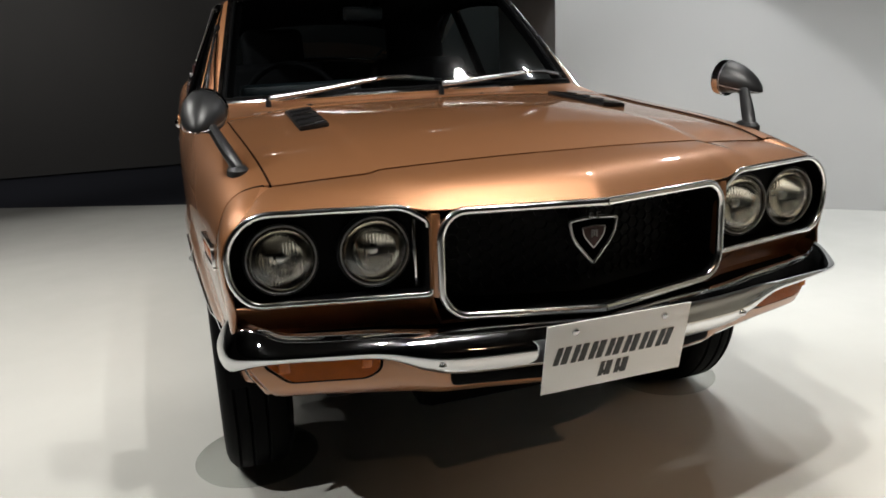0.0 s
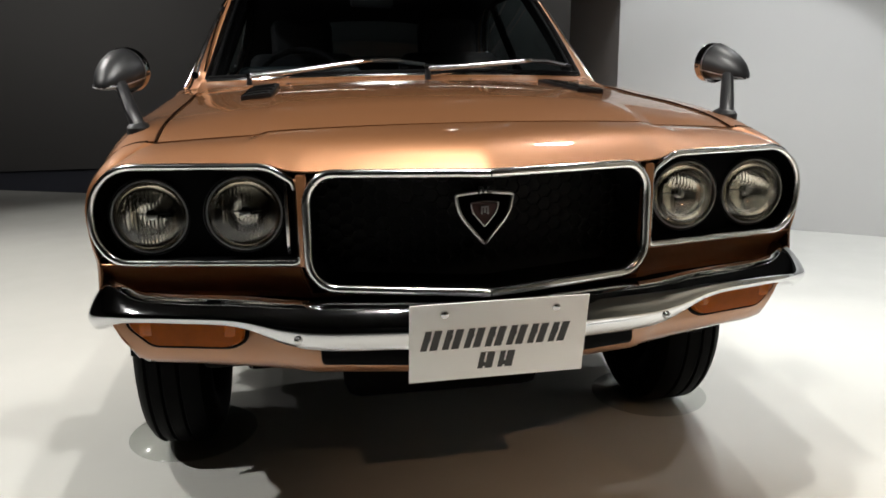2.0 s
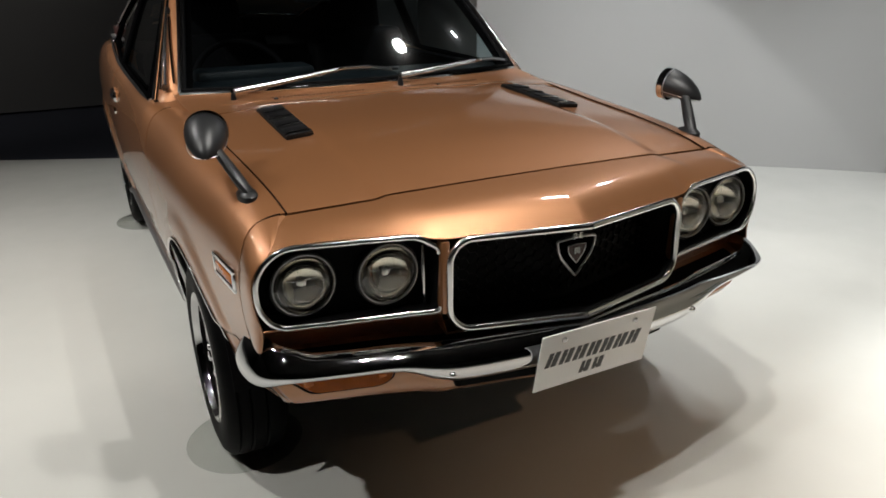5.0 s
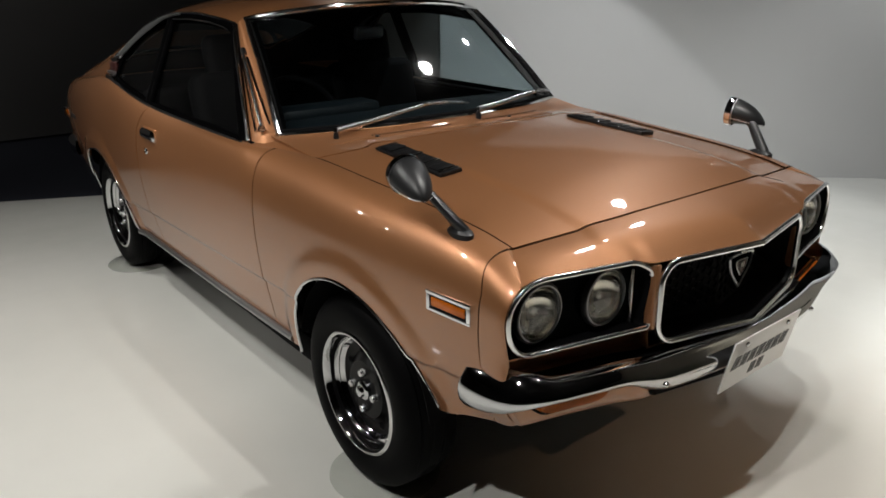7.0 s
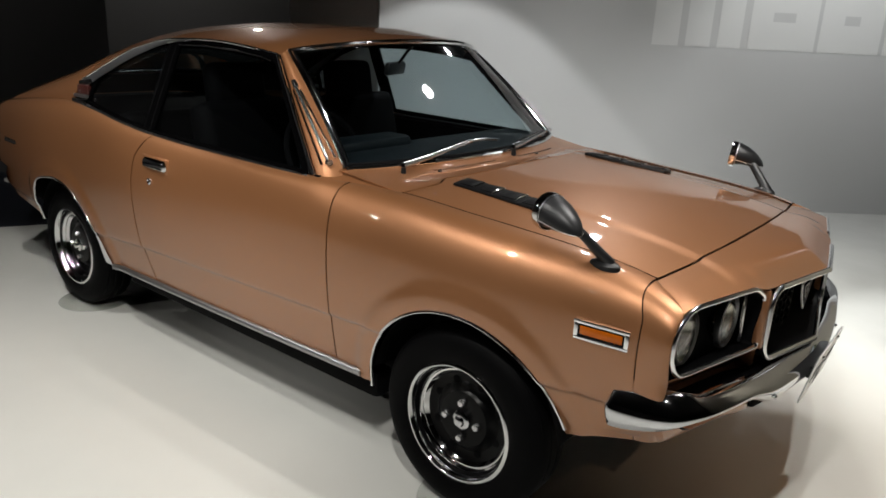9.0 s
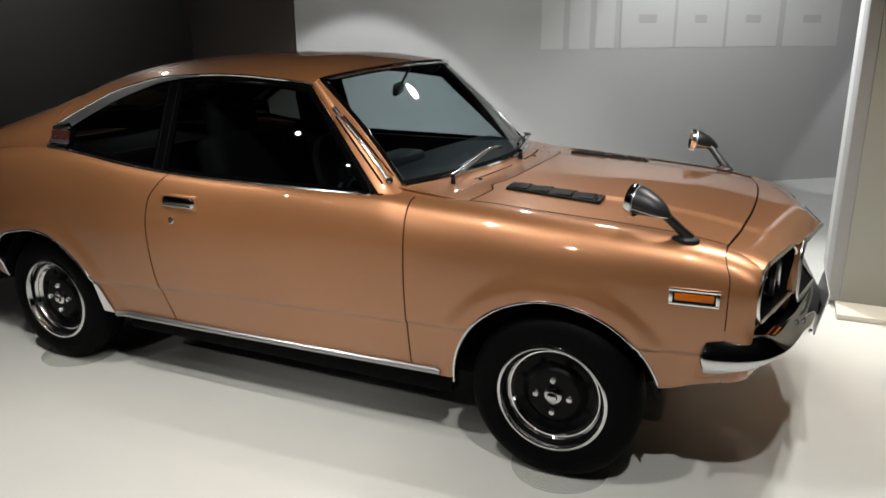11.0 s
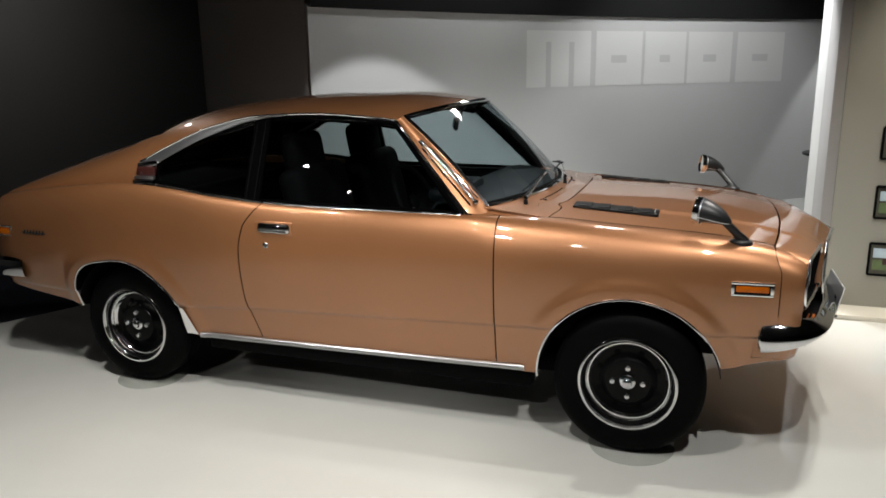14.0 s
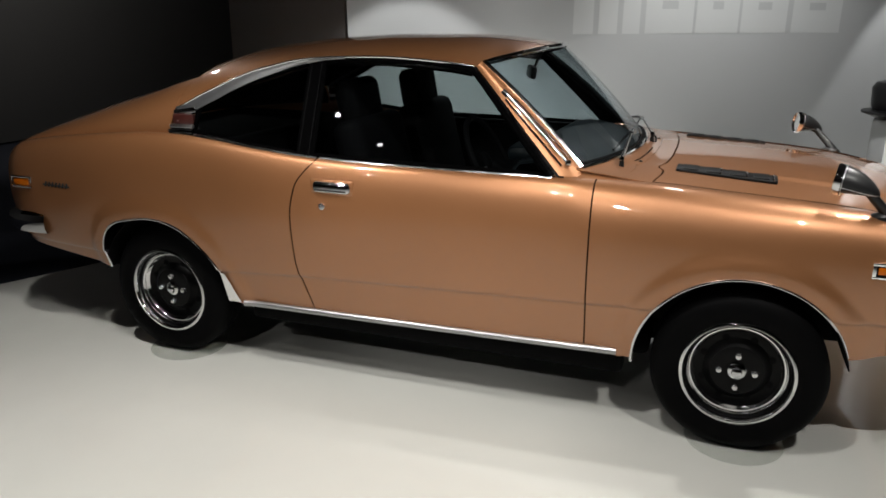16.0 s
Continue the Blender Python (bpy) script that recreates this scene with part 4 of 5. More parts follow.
# filler between fender top, cowl and pillar foot
both(lambda: grid([[(-(0.608 + (XH(y) - 0.608) * t), y, (0.890 + 0.030 * smooth((y - 0.33) / 0.26)) * (1 - t) + ZH(y) * t) for t in (0, 0.25, 0.5, 0.75, 1)] for y in [0.30 + 0.40 * k / 20 for k in range(21)]]), "pillar_foot", PAINT)

# windscreen, pillars
def ws_pt(u, t):
    p = ws_low(u).lerp(ws_top(u), t)
    p.y -= 0.012 * math.sin(math.pi * t)
    p.z += 0.006 * math.sin(math.pi * t)
    return p


ws = part("windscreen", grid([[ws_pt(-1 + 2 * i / 40, j / 14) for j in range(15)] for i in range(41)]), CLEAR, car, "clear curved windscreen")
ws.visible_shadow = False
edge = [ws_pt(-1, j / 14) for j in range(15)] + [ws_pt(-1 + 2 * i / 40, 1) for i in range(1, 41)] + [ws_pt(1, 1 - j / 14) for j in range(1, 15)]
low = [ws_pt(-1 + 2 * i / 40, 0) for i in range(41)]
part("screen_trim", joined(tube([p + Vector((0, -0.004, 0.002)) for p in edge], 0.0095, seg=8), tube([p + Vector((0, -0.005, 0.0)) for p in low], 0.0085, seg=8)), TRIMCHROME, car, "chrome windscreen surround")
seal = [p.lerp(Vector((0, 0.62, 1.12)), 0.025) for p in edge]
inner = [p.lerp(Vector((0, 0.62, 1.12)), 0.075) + Vector((0, 0.028, 0)) for p in edge]
part("header_lining", grid([[p + Vector((0, 0.010, 0)), p.lerp(q, 0.5) + Vector((0, 0.006, 0)), q] for p, q in zip(edge, inner)]), PILLAR, car, "black lining round the inside of the screen", thick=0.004)
part("screen_seal", joined(tube(seal, 0.006, seg=6), tube([p + Vector((0, 0.004, 0.012)) for p in low], 0.006, seg=6)), MATT, car, "black rubber screen seal")


def glass_x(z):
    """Half width of the side glass at a height."""
    return 0.708 - 0.160 * (z - 0.905) / 0.375


def pillar_pt(s, t):
    """A point of the right windscreen pillar: s from the screen to the door, t from foot to roof."""
    a = ws_pt(-1, t) + Vector((0.002, 0.004, 0.0))
    b = Vector((-0.690, 0.640, 0.900)).lerp(Vector((-XE(0.985), 0.985, ZE(0.985))), t)
    return a.lerp(b, s) + Vector((-0.012, -0.009, 0.003)) * math.sin(math.pi * s)


def pillar_a():
    rows = [[pillar_pt(k / 5, j / 14) for k in range(6)] for j in range(15)]
    first = [(-0.668, 0.545, 0.885), (-0.676, 0.56, 0.888), (-0.682, 0.58, 0.891), (-0.690, 0.60, 0.893), (-0.695, 0.62, 0.895), (-0.698, 0.635, 0.897)]
    return grid([first] + rows)


both(pillar_a, "front_pillar", PAINT, "body-coloured windscreen pillar")


def pillar_inner():
    bm = pillar_a()
    for v in bm.verts:
        v.co.x, v.co.y, v.co.z = v.co.x * 0.972, v.co.y + 0.016, v.co.z - 0.004
    return bm


both(pillar_inner, "pillar_lining", VINYL, "black pillar lining")
both(lambda: box((0.045, 1.56, 0.014), (-0.679, 1.40, 0.899), 0.005), "door_cap", VINYL, "black padded door top", 0)


# bright surround of the rear window
def rear_edge(x, y):
    lo, hi = 0.0, 1.0
    for _ in range(24):
        mid = (lo + hi) / 2
        if roof_pt(mid, y).x < x:
            lo = mid
        else:
            hi = mid
    return roof_pt(lo, y) + Vector((0, 0, 0.001))


loop = [rear_edge(0.48 - 0.06 * 0.56 * k / 12, 2.24 + 0.56 * k / 12) for k in range(13)]
loop = [Vector((0.478 * k / 8, 2.24, 0)) for k in range(8)] + loop + [Vector((0.445 * (1 - k / 8), 2.80, 0)) for k in range(1, 9)]
loop = [p if p.z else rear_edge(p.x, p.y) for p in loop]
loop = loop + [Vector((-p.x, p.y, p.z)) for p in loop[-2:0:-1]]
part("rear_window_trim", tube(loop, 0.005, True, 8), CHROME, car, "chrome rear-window surround")

# side windows
DWIN = [(0.672, 0.907), (0.985, 1.238), (1.06, 1.252), (1.20, 1.262), (1.40, 1.268), (1.590, 1.262), (1.585, 0.918)]
QWIN = [(1.645, 0.922), (1.648, 1.258), (1.76, 1.236), (1.90, 1.190), (2.04, 1.122), (2.125, 1.076), (2.140, 0.978), (2.04, 0.962), (1.81, 0.936)]


def pane(poly, inset=0.009):
    """A side glass, slightly bowed outwards."""
    zs = [p[1] for p in poly]
    z0, z1 = min(zs), max(zs)
    rows = []
    for k in range(61):
        z = z0 + (z1 - z0) * (0.002 + 0.996 * k / 60)
        cuts = []
        for (ya, za), (yb, zb) in zip(poly, poly[1:] + poly[:1]):
            if (za - z) * (zb - z) < 0:
                cuts.append(ya + (yb - ya) * (z - za) / (zb - za))
        y0, y1 = min(cuts), max(cuts)
        bow = 0.0065 * (1 - (2 * (z - 0.915) / 0.35 - 1) ** 2)
        rows.append([(-(glass_x(z) - inset + bow), y0 + (y1 - y0) * j / 24, z) for j in range(25)])
    return grid(rows)


def frame_tube(poly, r, out=0.0):
    return tube([(-(glass_x(p.y) + out), p.x, p.y) for p in dense(poly, 0.02)], r, True, 6)


for sx, door in ((-1, doors[0]), (1, doors[1])):
    def side(bm):
        return bm if sx < 0 else flip_x(bm)

    for poly, nm, own in ((DWIN, "door_window", door), (QWIN, "quarter_window", car)):
        g = part(nm, side(pane(poly)), TINT, own, "dark tinted side glass")
        g.visible_shadow = False
    part("window_frame", side(frame_tube(DWIN, 0.011)), PILLAR, door, "black window frame")
    part("window_bead", side(tube([(-(glass_x(z) + 0.010), y, z) for y, z in ((0.995, 1.232), (1.06, 1.243), (1.20, 1.253), (1.40, 1.258), (1.578, 1.252))], 0.0042, seg=6)), TRIMCHROME, door, "thin bright bead")
    part("quarter_frame", side(frame_tube(QWIN, 0.010)), PILLAR, car, "black quarter-window frame")
    # black centre pillar
    part("centre_pillar", side(grid([[(-(glass_x(z) + 0.002), y + 0.0 * z, z) for y in (1.585, 1.60, 1.618, 1.632, 1.648)] for z in (0.915, 1.0, 1.1, 1.2, 1.265)])), PILLAR, car, "black centre pillar", thick=0.012)
    for yp in (1.598, 1.640):
        part("pillar_bead", side(tube([(-(glass_x(z) + 0.009), yp, z) for z in (0.918, 1.03, 1.15, 1.255)], 0.0016, seg=6)), MATT, car, "thin black bead on the centre pillar")
    # bright belt moulding
    part("belt_moulding", side(tube([(-(XH(y) + 0.010), y, ZH(y) + 0.001) for y in [0.66 + 0.885 * k / 24 for k in range(25)]], 0.0085, seg=8)), RIMCHROME, door, "bright belt moulding")
    part("quarter_moulding", side(tube([(-(XH(y) + 0.010), y, ZH(y) + 0.001) for y in [1.556 + 0.69 * k / 24 for k in range(25)]], 0.0085, seg=8)), RIMCHROME, car, "bright belt moulding")
    # roof gutter, widening to a brushed band round the quarter window
    gut = [(XE(y) + 0.004, y, ZE(y) + 0.001) for y in [0.99 + 1.25 * k / 50 for k in range(51)]]
    part("roof_gutter", side(tube([(-x, y, z) for x, y, z in gut], 0.0046, seg=8)), RIMCHROME, car, "chrome roof gutter")
    lowc = table((1.0, 0.003), (1.5, 0.004), (1.7, 0.018), (1.9, 0.036), (2.1, 0.046), (2.24, 0.052))
    rows = []
    for k in range(51):
        y = 1.50 + 0.735 * k / 50
        z1 = ZE(y)
        h = lowc(y)
        r = []
        for j in range(5):
            t = j / 4
            z = z1 - h * t
            yy = y - 0.35 * h * t * (1 if y > 1.6 else 0)
            r.append((-(XE(y) + (glass_x(z) + 0.015 - XE(y)) * t + 0.008 * math.sin(math.pi * t)), yy, z))
        rows.append(r)
    part("quarter_trim", side(grid(rows)), TRIMGREY, car, "brushed metal band over the quarter window", thick=0.004)
    part("top_frame", side(tube([(-(glass_x(ZE(y) - 0.018) - 0.002), y, ZE(y) - 0.020) for y in [0.99 + 0.66 * k / 24 for k in range(25)]], 0.013, seg=6)), PILLAR, car, "black upper door frame")
    # rear cap of the quarter window
    cap = part("quarter_cap", side(box((0.020, 0.115, 0.020), (-0.690, 2.190, 0.976), 0.004)), CHROME, car, "chrome cap with bars behind the quarter window")
    part("cap_bar", side(box((0.020, 0.112, 0.014), (-0.682, 2.190, 0.997), 0.004)), SATIN, cap)
    part("cap_bar", side(box((0.020, 0.108, 0.022), (-0.655, 2.186, 1.056), 0.004, Matrix.Rotation(radians(-8), 4, "X"))), CHROME, cap)
    part("cap_insert", side(box((0.016, 0.100, 0.040), (-0.668, 2.188, 1.024), 0.004)), RED, cap, "dark red insert")
    # slanted front window bar: black inner edge of the pillar
    part("pillar_seal", side(tube([(-0.690, 0.665, 0.905), (-0.635, 0.80, 1.05), (-0.585, 0.925, 1.18), (-0.556, 0.99, 1.247)], 0.013, seg=6)), MATT, car)
    part("pillar_drip", side(tube([(-0.702, 0.640, 0.905), (-0.640, 0.800, 1.068), (-0.590, 0.925, 1.195), (-0.562, 0.985, 1.250)], 0.0065, seg=8)), TRIMCHROME, car, "bright pillar drip rail")
    # door handle and lock
    hx = flank_x(1.475, 0.815)
    hd = part("door_handle", side(box((0.040, 0.158, 0.046), (-hx + 0.002, 1.474, 0.815), 0.0185, seg=6)), CHROME, door, "chrome flush door handle")
    part("handle_gasket", side(box((0.012, 0.176, 0.064), (-hx + 0.001, 1.474, 0.812), 0.005, seg=3)), PAINT, hd)
    part("handle_slot", side(box((0.006, 0.132, 0.007), (-hx - 0.0170, 1.474, 0.806), 0.002)), BLACK, hd)
    part("door_lock", side(lathe([(0.0, 0.014), (-0.006, 0.013), (-0.008, 0.009), (-0.004, 0.007), (-0.004, 0.0)], 18, "x")), CHROME, door).location = (sx * flank_x(1.515, 0.742), 1.515, 0.742)
    # rear lamp and rear bumper end
    part("rear_marker", side(box((0.03, 0.09, 0.036), (-flank_x(3.04, 0.712) + 0.008, 3.06, 0.712), 0.006)), AMBER, car, "amber rear side lamp")
    part("rear_marker_frame", side(tube([(-flank_x(3.01, 0.712) - 0.004, y, z) for y, z in ((3.0, 0.69), (3.0, 0.734), (3.11, 0.734), (3.11, 0.69))], 0.005, True)), CHROME, car)
    script = []
    for k in range(7):
        y = 2.775 + 0.021 * k
        script.append(tube([(-flank_x(y, 0.708) - 0.003, y + 0.004, 0.707), (-flank_x(y, 0.726) - 0.003, y - 0.004, 0.727)], 0.0042, seg=6))
    script.append(tube([(-flank_x(2.76 + 0.02 * k, 0.712) - 0.002, 2.76 + 0.02 * k, 0.713) for k in range(9)], 0.0036, seg=6))
    part("fender_script", side(joined(*script)), HEAD, car, "dim dark metal script strip on the rear fender")

rb = [(-0.735, 2.955), (-0.742, 3.02), (-0.735, 3.12), (-0.70, 3.20), (-0.60, 3.25), (0.0, 3.29), (0.60, 3.25), (0.70, 3.20), (0.735, 3.12), (0.742, 3.02), (0.735, 2.955)]
rows = []
rbd = dense(rb, 0.05, closed=False)
for i, p in enumerate(rbd):
    a, b = rbd[max(0, i - 1)], rbd[min(len(rbd) - 1, i + 1)]
    t = (b - a).normalized()
    n = Vector((-t.y, t.x))
    rows.append([(p.x + n.x * d, p.y + n.y * d, z) for d, z in ((-0.05, 0.56), (-0.02, 0.572), (0.0, 0.560), (0.006, 0.535), (0.006, 0.50), (-0.004, 0.478), (-0.05, 0.480))])
part("rear_bumper", grid(rows, True), CHROME, car, "chrome rear bumper")

# ---- bonnet vents
for sx in (-1, 1):
    zc = bonnet_z(0.425, 0.10) + 0.006
    slope = math.atan2(bonnet_z(0.425, 0.26) - bonnet_z(0.425, -0.06), 0.32)
    tilt = math.atan2(bonnet_z(0.38, 0.1) - bonnet_z(0.46, 0.1), 0.08)
    vent = part("bonnet_vent", box((0.076, 0.335, 0.012), (0, 0, 0), 0.005), MESHB, car, "black louvred bonnet vent")
    vent.matrix_basis = Matrix.Translation((sx * 0.424, 0.100, zc)) @ pose(0, 0, 0, math.degrees(slope), math.degrees(tilt) * sx, 1.5 * sx)
    for k in range(4):
        part("vent_slat", box((0.060, 0.052, 0.004), (0, -0.115 + 0.078 * k, 0.0075), 0.0015, Matrix.Rotation(radians(-2.5), 4, "X")), MESHB, vent)
    for k in range(3):
        part("vent_rib", tube([(-0.035, -0.154 + 0.086 * k, 0.0065), (-0.028, -0.154 + 0.086 * k, 0.0100), (0.028, -0.154 + 0.086 * k, 0.0100), (0.035, -0.154 + 0.086 * k, 0.0065)], 0.0022, seg=8), TRIMCHROME, vent, "thin bright rib")
    part("vent_nose", box((0.070, 0.012, 0.006), (0, -0.162, 0.005), 0.002), BLACK, vent)


# ---- fender mirrors
def fender_mirror(sx):
    m = part("fender_mirror", lathe([(0.0, 0.049), (-0.004, 0.051), (-0.02, 0.0508), (-0.045, 0.047), (-0.07, 0.040), (-0.092, 0.030), (-0.108, 0.018), (-0.116, 0.008), (-0.118, 0.0)], 36, "y"), HEAD, car, "black bullet fender mirror with chrome rim")
    m.matrix_basis = Matrix.Translation((sx * 0.685, -0.215, 0.958)) @ pose(0, 0, 0, 6, 0, 14 * sx) @ Matrix.Diagonal((0.94, 1.0, 0.92, 1))
    for v in m.data.vertices:
        t = max(0.0, -v.co.y / 0.118)
        v.co.z = v.co.z * (1.0 if v.co.z > 0 else 0.86 - 0.4 * t) - 0.026 * t**1.6
    line = []
    for k in range(-14, 15):
        t = 1 - abs(k) / 14
        r = math.sqrt(max(0.0, 1 - t**2.4)) * 0.0515
        line.append((math.copysign(r * 0.93, k), -0.117 * t, -0.015 - 0.012 * t))
    part("mirror_seam", tube(line, 0.0013, seg=5), SATIN, m, "thin bright seam line")
    part("mirror_rim", lathe([(-0.010, 0.0520), (0.004, 0.0530), (0.010, 0.0515), (0.010, 0.047), (0.003, 0.045)], 36, "y"), CHROME, m, "chrome rim")
    part("mirror_glass", lathe([(0.004, 0.0), (0.004, 0.046)], 36, "y"), MIRROR, m, "mirror glass")
    part("mirror_line", lathe([(-0.012, 0.0514), (-0.015, 0.0514)], 36, "y"), SATIN, m)
    a, b = Vector((sx * 0.678, -0.300, 0.925)), Vector((sx * 0.640, -0.372, 0.850))
    arm = part("mirror_arm", tube([a + Vector((0, 0.02, 0.012)), a, a.lerp(b, 0.35), a.lerp(b, 0.7), b, b + Vector((0, -0.004, -0.02))], lambda t: 0.0102 + 0.004 * t, seg=10, flat=1.35, flat_dir=(0, 1, 0.4)), HEAD, car, "black mirror arm")
    foot = part("mirror_foot", lathe([(0.014, 0.0), (0.012, 0.014), (0.006, 0.026), (0.0, 0.031), (-0.012, 0.031)], 24, "z"), HEAD, arm, "black mirror foot")
    foot.matrix_basis = Matrix.Translation((sx * 0.640, -0.362, bonnet_z(0.59, -0.36) + 0.003)) @ Matrix.Diagonal((0.7, 1.35, 1, 1))


for sx in (-1, 1):
    fender_mirror(sx)

# ---- wipers
for base, knee, tip in (((-0.483, 0.455, 0.914), (-0.116, 0.462, 0.986), (0.10, 0.480, 0.968)), ((0.066, 0.394, 0.931), (0.41, 0.470, 0.980), (0.585, 0.545, 0.962))):
    b, k, t = Vector(base), Vector(knee), Vector(tip)
    w = part("wiper", tube([b + Vector((0, 0, 0.028)), b.lerp(k, 0.35) + Vector((0, 0, 0.016)), k], lambda s: 0.0105 - 0.0035 * s, seg=8, flat=0.45, flat_dir=(0, 1, -0.5)), WIPERS, car, "bright metal windscreen wiper")
    part("wiper_pivot", tube([b + Vector((0, 0, -0.02)), b + Vector((0, 0, 0.008)), b + Vector((0, 0, 0.024))], lambda s: 0.011 - 0.004 * s, seg=14), BLACK, w)
    part("pivot_nut", lathe([(0.0, 0.009), (0.010, 0.009), (0.014, 0.006), (0.015, 0.0)], 12, "z"), CHROME, w, "bright domed nut").location = b + Vector((0, 0, 0.022))
    part("wiper_blade", tube([b.lerp(t, 0.30) + Vector((0, 0.045, 0.014)), k + Vector((0, 0.01, 0.0)), t + Vector((0, 0.008, 0.0))], 0.0045, seg=6), BLACK, w, "black wiper blade")
    part("wiper_spine", tube([k.lerp(t, 0.0), k.lerp(t, 0.4) + Vector((0, -0.004, 0.006)), k.lerp(t, 0.85)], 0.0058, seg=6), WIPERS, w)
    part("wiper_clip", box((0.030, 0.012, 0.012), k, 0.003), CHROME, w)

# aerial with its two guide rails on the right pillar
OUT = Vector((-0.006, -0.005, 0.002))


def along_pillar(s0, s1, t0, t1):
    return [pillar_pt(s0 + (s1 - s0) * k / 6, t0 + (t1 - t0) * k / 6) + OUT for k in range(7)]


mast = along_pillar(0.40, 0.62, 0.07, 0.72)
ae = part("pillar_aerial", tube([p + OUT * 0.5 for p in mast], 0.0056, seg=10), RIMCHROME, car, "chrome telescopic pillar aerial")
part("aerial_rail", tube(along_pillar(0.14, 0.44, 0.09, 0.66), 0.0040, seg=8), CHROME, ae)
part("aerial_rail", tube(along_pillar(0.68, 0.82, 0.07, 0.68), 0.0040, seg=8), CHROME, ae)
part("aerial_foot", lathe([(-0.008, 0.0), (-0.008, 0.011), (0.004, 0.012), (0.010, 0.008), (0.012, 0.0)], 16, "y"), CHROME, ae, "chrome aerial foot").location = mast[0] + OUT
part("aerial_clip", tube([mast[6] - (mast[6] - mast[5]) * 0.2, mast[6] + (mast[6] - mast[5]) * 0.25], 0.009, seg=12), BLACK, ae, "black aerial clip")


# ---- wheels
def wheel(sx, y):
    w = part("wheel", lathe([(-0.055, 0.160), (-0.070, 0.172), (-0.0810, 0.187), (-0.0865, 0.212), (-0.0855, 0.240), (-0.079, 0.262), (-0.066, 0.277), (-0.056, 0.2835), (-0.050, 0.2795), (-0.044, 0.2845), (-0.024, 0.2855), (-0.020, 0.281), (-0.015, 0.2857), (0.015, 0.2857), (0.020, 0.281), (0.024, 0.2855), (0.044, 0.2845), (0.066, 0.277), (0.085, 0.24), (0.085, 0.21), (0.07, 0.175), (0.055, 0.166)], 72), RUBBER, car, "black tyre on a steel wheel with a chrome trim ring")
    part("trim_ring", lathe([(-0.070, 0.1880), (-0.0805, 0.1855), (-0.0840, 0.1805), (-0.0840, 0.1755), (-0.079, 0.1715), (-0.060, 0.1665), (-0.045, 0.1630), (-0.040, 0.158), (-0.0425, 0.1545), (-0.042, 0.150), (-0.036, 0.146), (-0.030, 0.141)], 72), WHEELCHROME, w, "deep chrome trim ring")
    part("wheel_disc", lathe([(-0.028, 0.149), (-0.030, 0.140), (-0.024, 0.128), (-0.022, 0.111), (-0.032, 0.096), (-0.046, 0.086), (-0.048, 0.070), (-0.046, 0.040), (-0.046, 0.0)], 60), WHEELBLACK, w, "black steel wheel disc")
    part("hub_cap", lathe([(-0.046, 0.030), (-0.056, 0.030), (-0.060, 0.026), (-0.062, 0.018), (-0.070, 0.015), (-0.073, 0.010), (-0.074, 0.0)], 36), CHROME, w, "chrome hub cap")
    for k in range(4):
        a = math.pi / 2 * k
        nut = part("wheel_nut", lathe([(-0.044, 0.0125), (-0.058, 0.0120), (-0.064, 0.009), (-0.067, 0.0)], 14), WIPERS, w, "chrome wheel nut")
        nut.location = (0, 0.057 * math.cos(a), 0.057 * math.sin(a))
    for k in range(8):
        a = math.pi / 4 * k + 0.39
        part("disc_hole", lathe([(-0.0255, 0.012), (-0.0245, 0.0)], 18), MATT, w).location = (0, 0.117 * math.cos(a), 0.117 * math.sin(a))
    w.matrix_basis = pose(sx * 0.650, y, 0.2857, 0, 0, 180 if sx > 0 else 0)
    return w


for y in (0.0, 2.31):
    for sx in (-1, 1):
        wheel(sx, y)


# wheel houses
def wheel_house(y):
    rows = []
    for k in range(33):
        a = radians(8 + 164 * k / 32)
        yy, zz = y + 0.338 * math.cos(a), 0.30 + 0.322 * math.sin(a)
        rows.append([(-0.715, yy, zz), (-0.56, yy, zz), (-0.46, yy, zz), (-0.46, y, 0.33)])
    return grid(rows)


for y in (0.006, 2.315):
    both(lambda: wheel_house(y), "wheel_house", MATT, "", 0.003)

# underbody, firewall, inner panels
part("floor_pan", box((1.30, 1.46, 0.08), (0, 1.15, 0.31), 0.02), MATT, car)
part("chassis_tunnel", box((0.86, 2.5, 0.12), (0, 1.65, 0.30), 0.02), MATT, car)
part("rear_pan", box((1.28, 0.42, 0.14), (0, 2.88, 0.46), 0.03), MATT, car)
part("crossmember", box((0.9, 0.10, 0.10), (0, 0.02, 0.33), 0.02), MATT, car)
part("rear_axle", tube([(-0.60, 2.31, 0.285), (-0.1, 2.31, 0.285), (0.1, 2.31, 0.285), (0.60, 2.31, 0.285)], 0.045, seg=12), MATT, car)
part("engine_bay", box((0.88, 0.88, 0.40), (0, -0.06, 0.60), 0.05), MATT, car)
part("engine_sump", box((0.50, 0.62, 0.16), (0, 0.05, 0.235), 0.04), MATT, car)
part("undertray", box((1.02, 0.50, 0.10), (0, 0.55, 0.25), 0.03), MATT, car)
part("lower_arms", box((1.00, 0.12, 0.06), (0, -0.02, 0.215), 0.02), MATT, car)
part("front_tray", box((1.06, 0.20, 0.05), (0, -0.46, 0.41), 0.02), MATT, car)
for sx in (-1, 1):
    part("chassis_rail", box((0.08, 1.56, 0.10), (sx * 0.62, 1.16, 0.235), 0.02), MATT, car)
part("firewall", box((1.26, 0.03, 0.56), (0, 0.50, 0.60), 0.01), MATT, car)
for sx in (-1, 1):
    part("door_lining", box((0.03, 1.62, 0.58), (sx * 0.672, 1.38, 0.60), 0.012), VINYL, car)
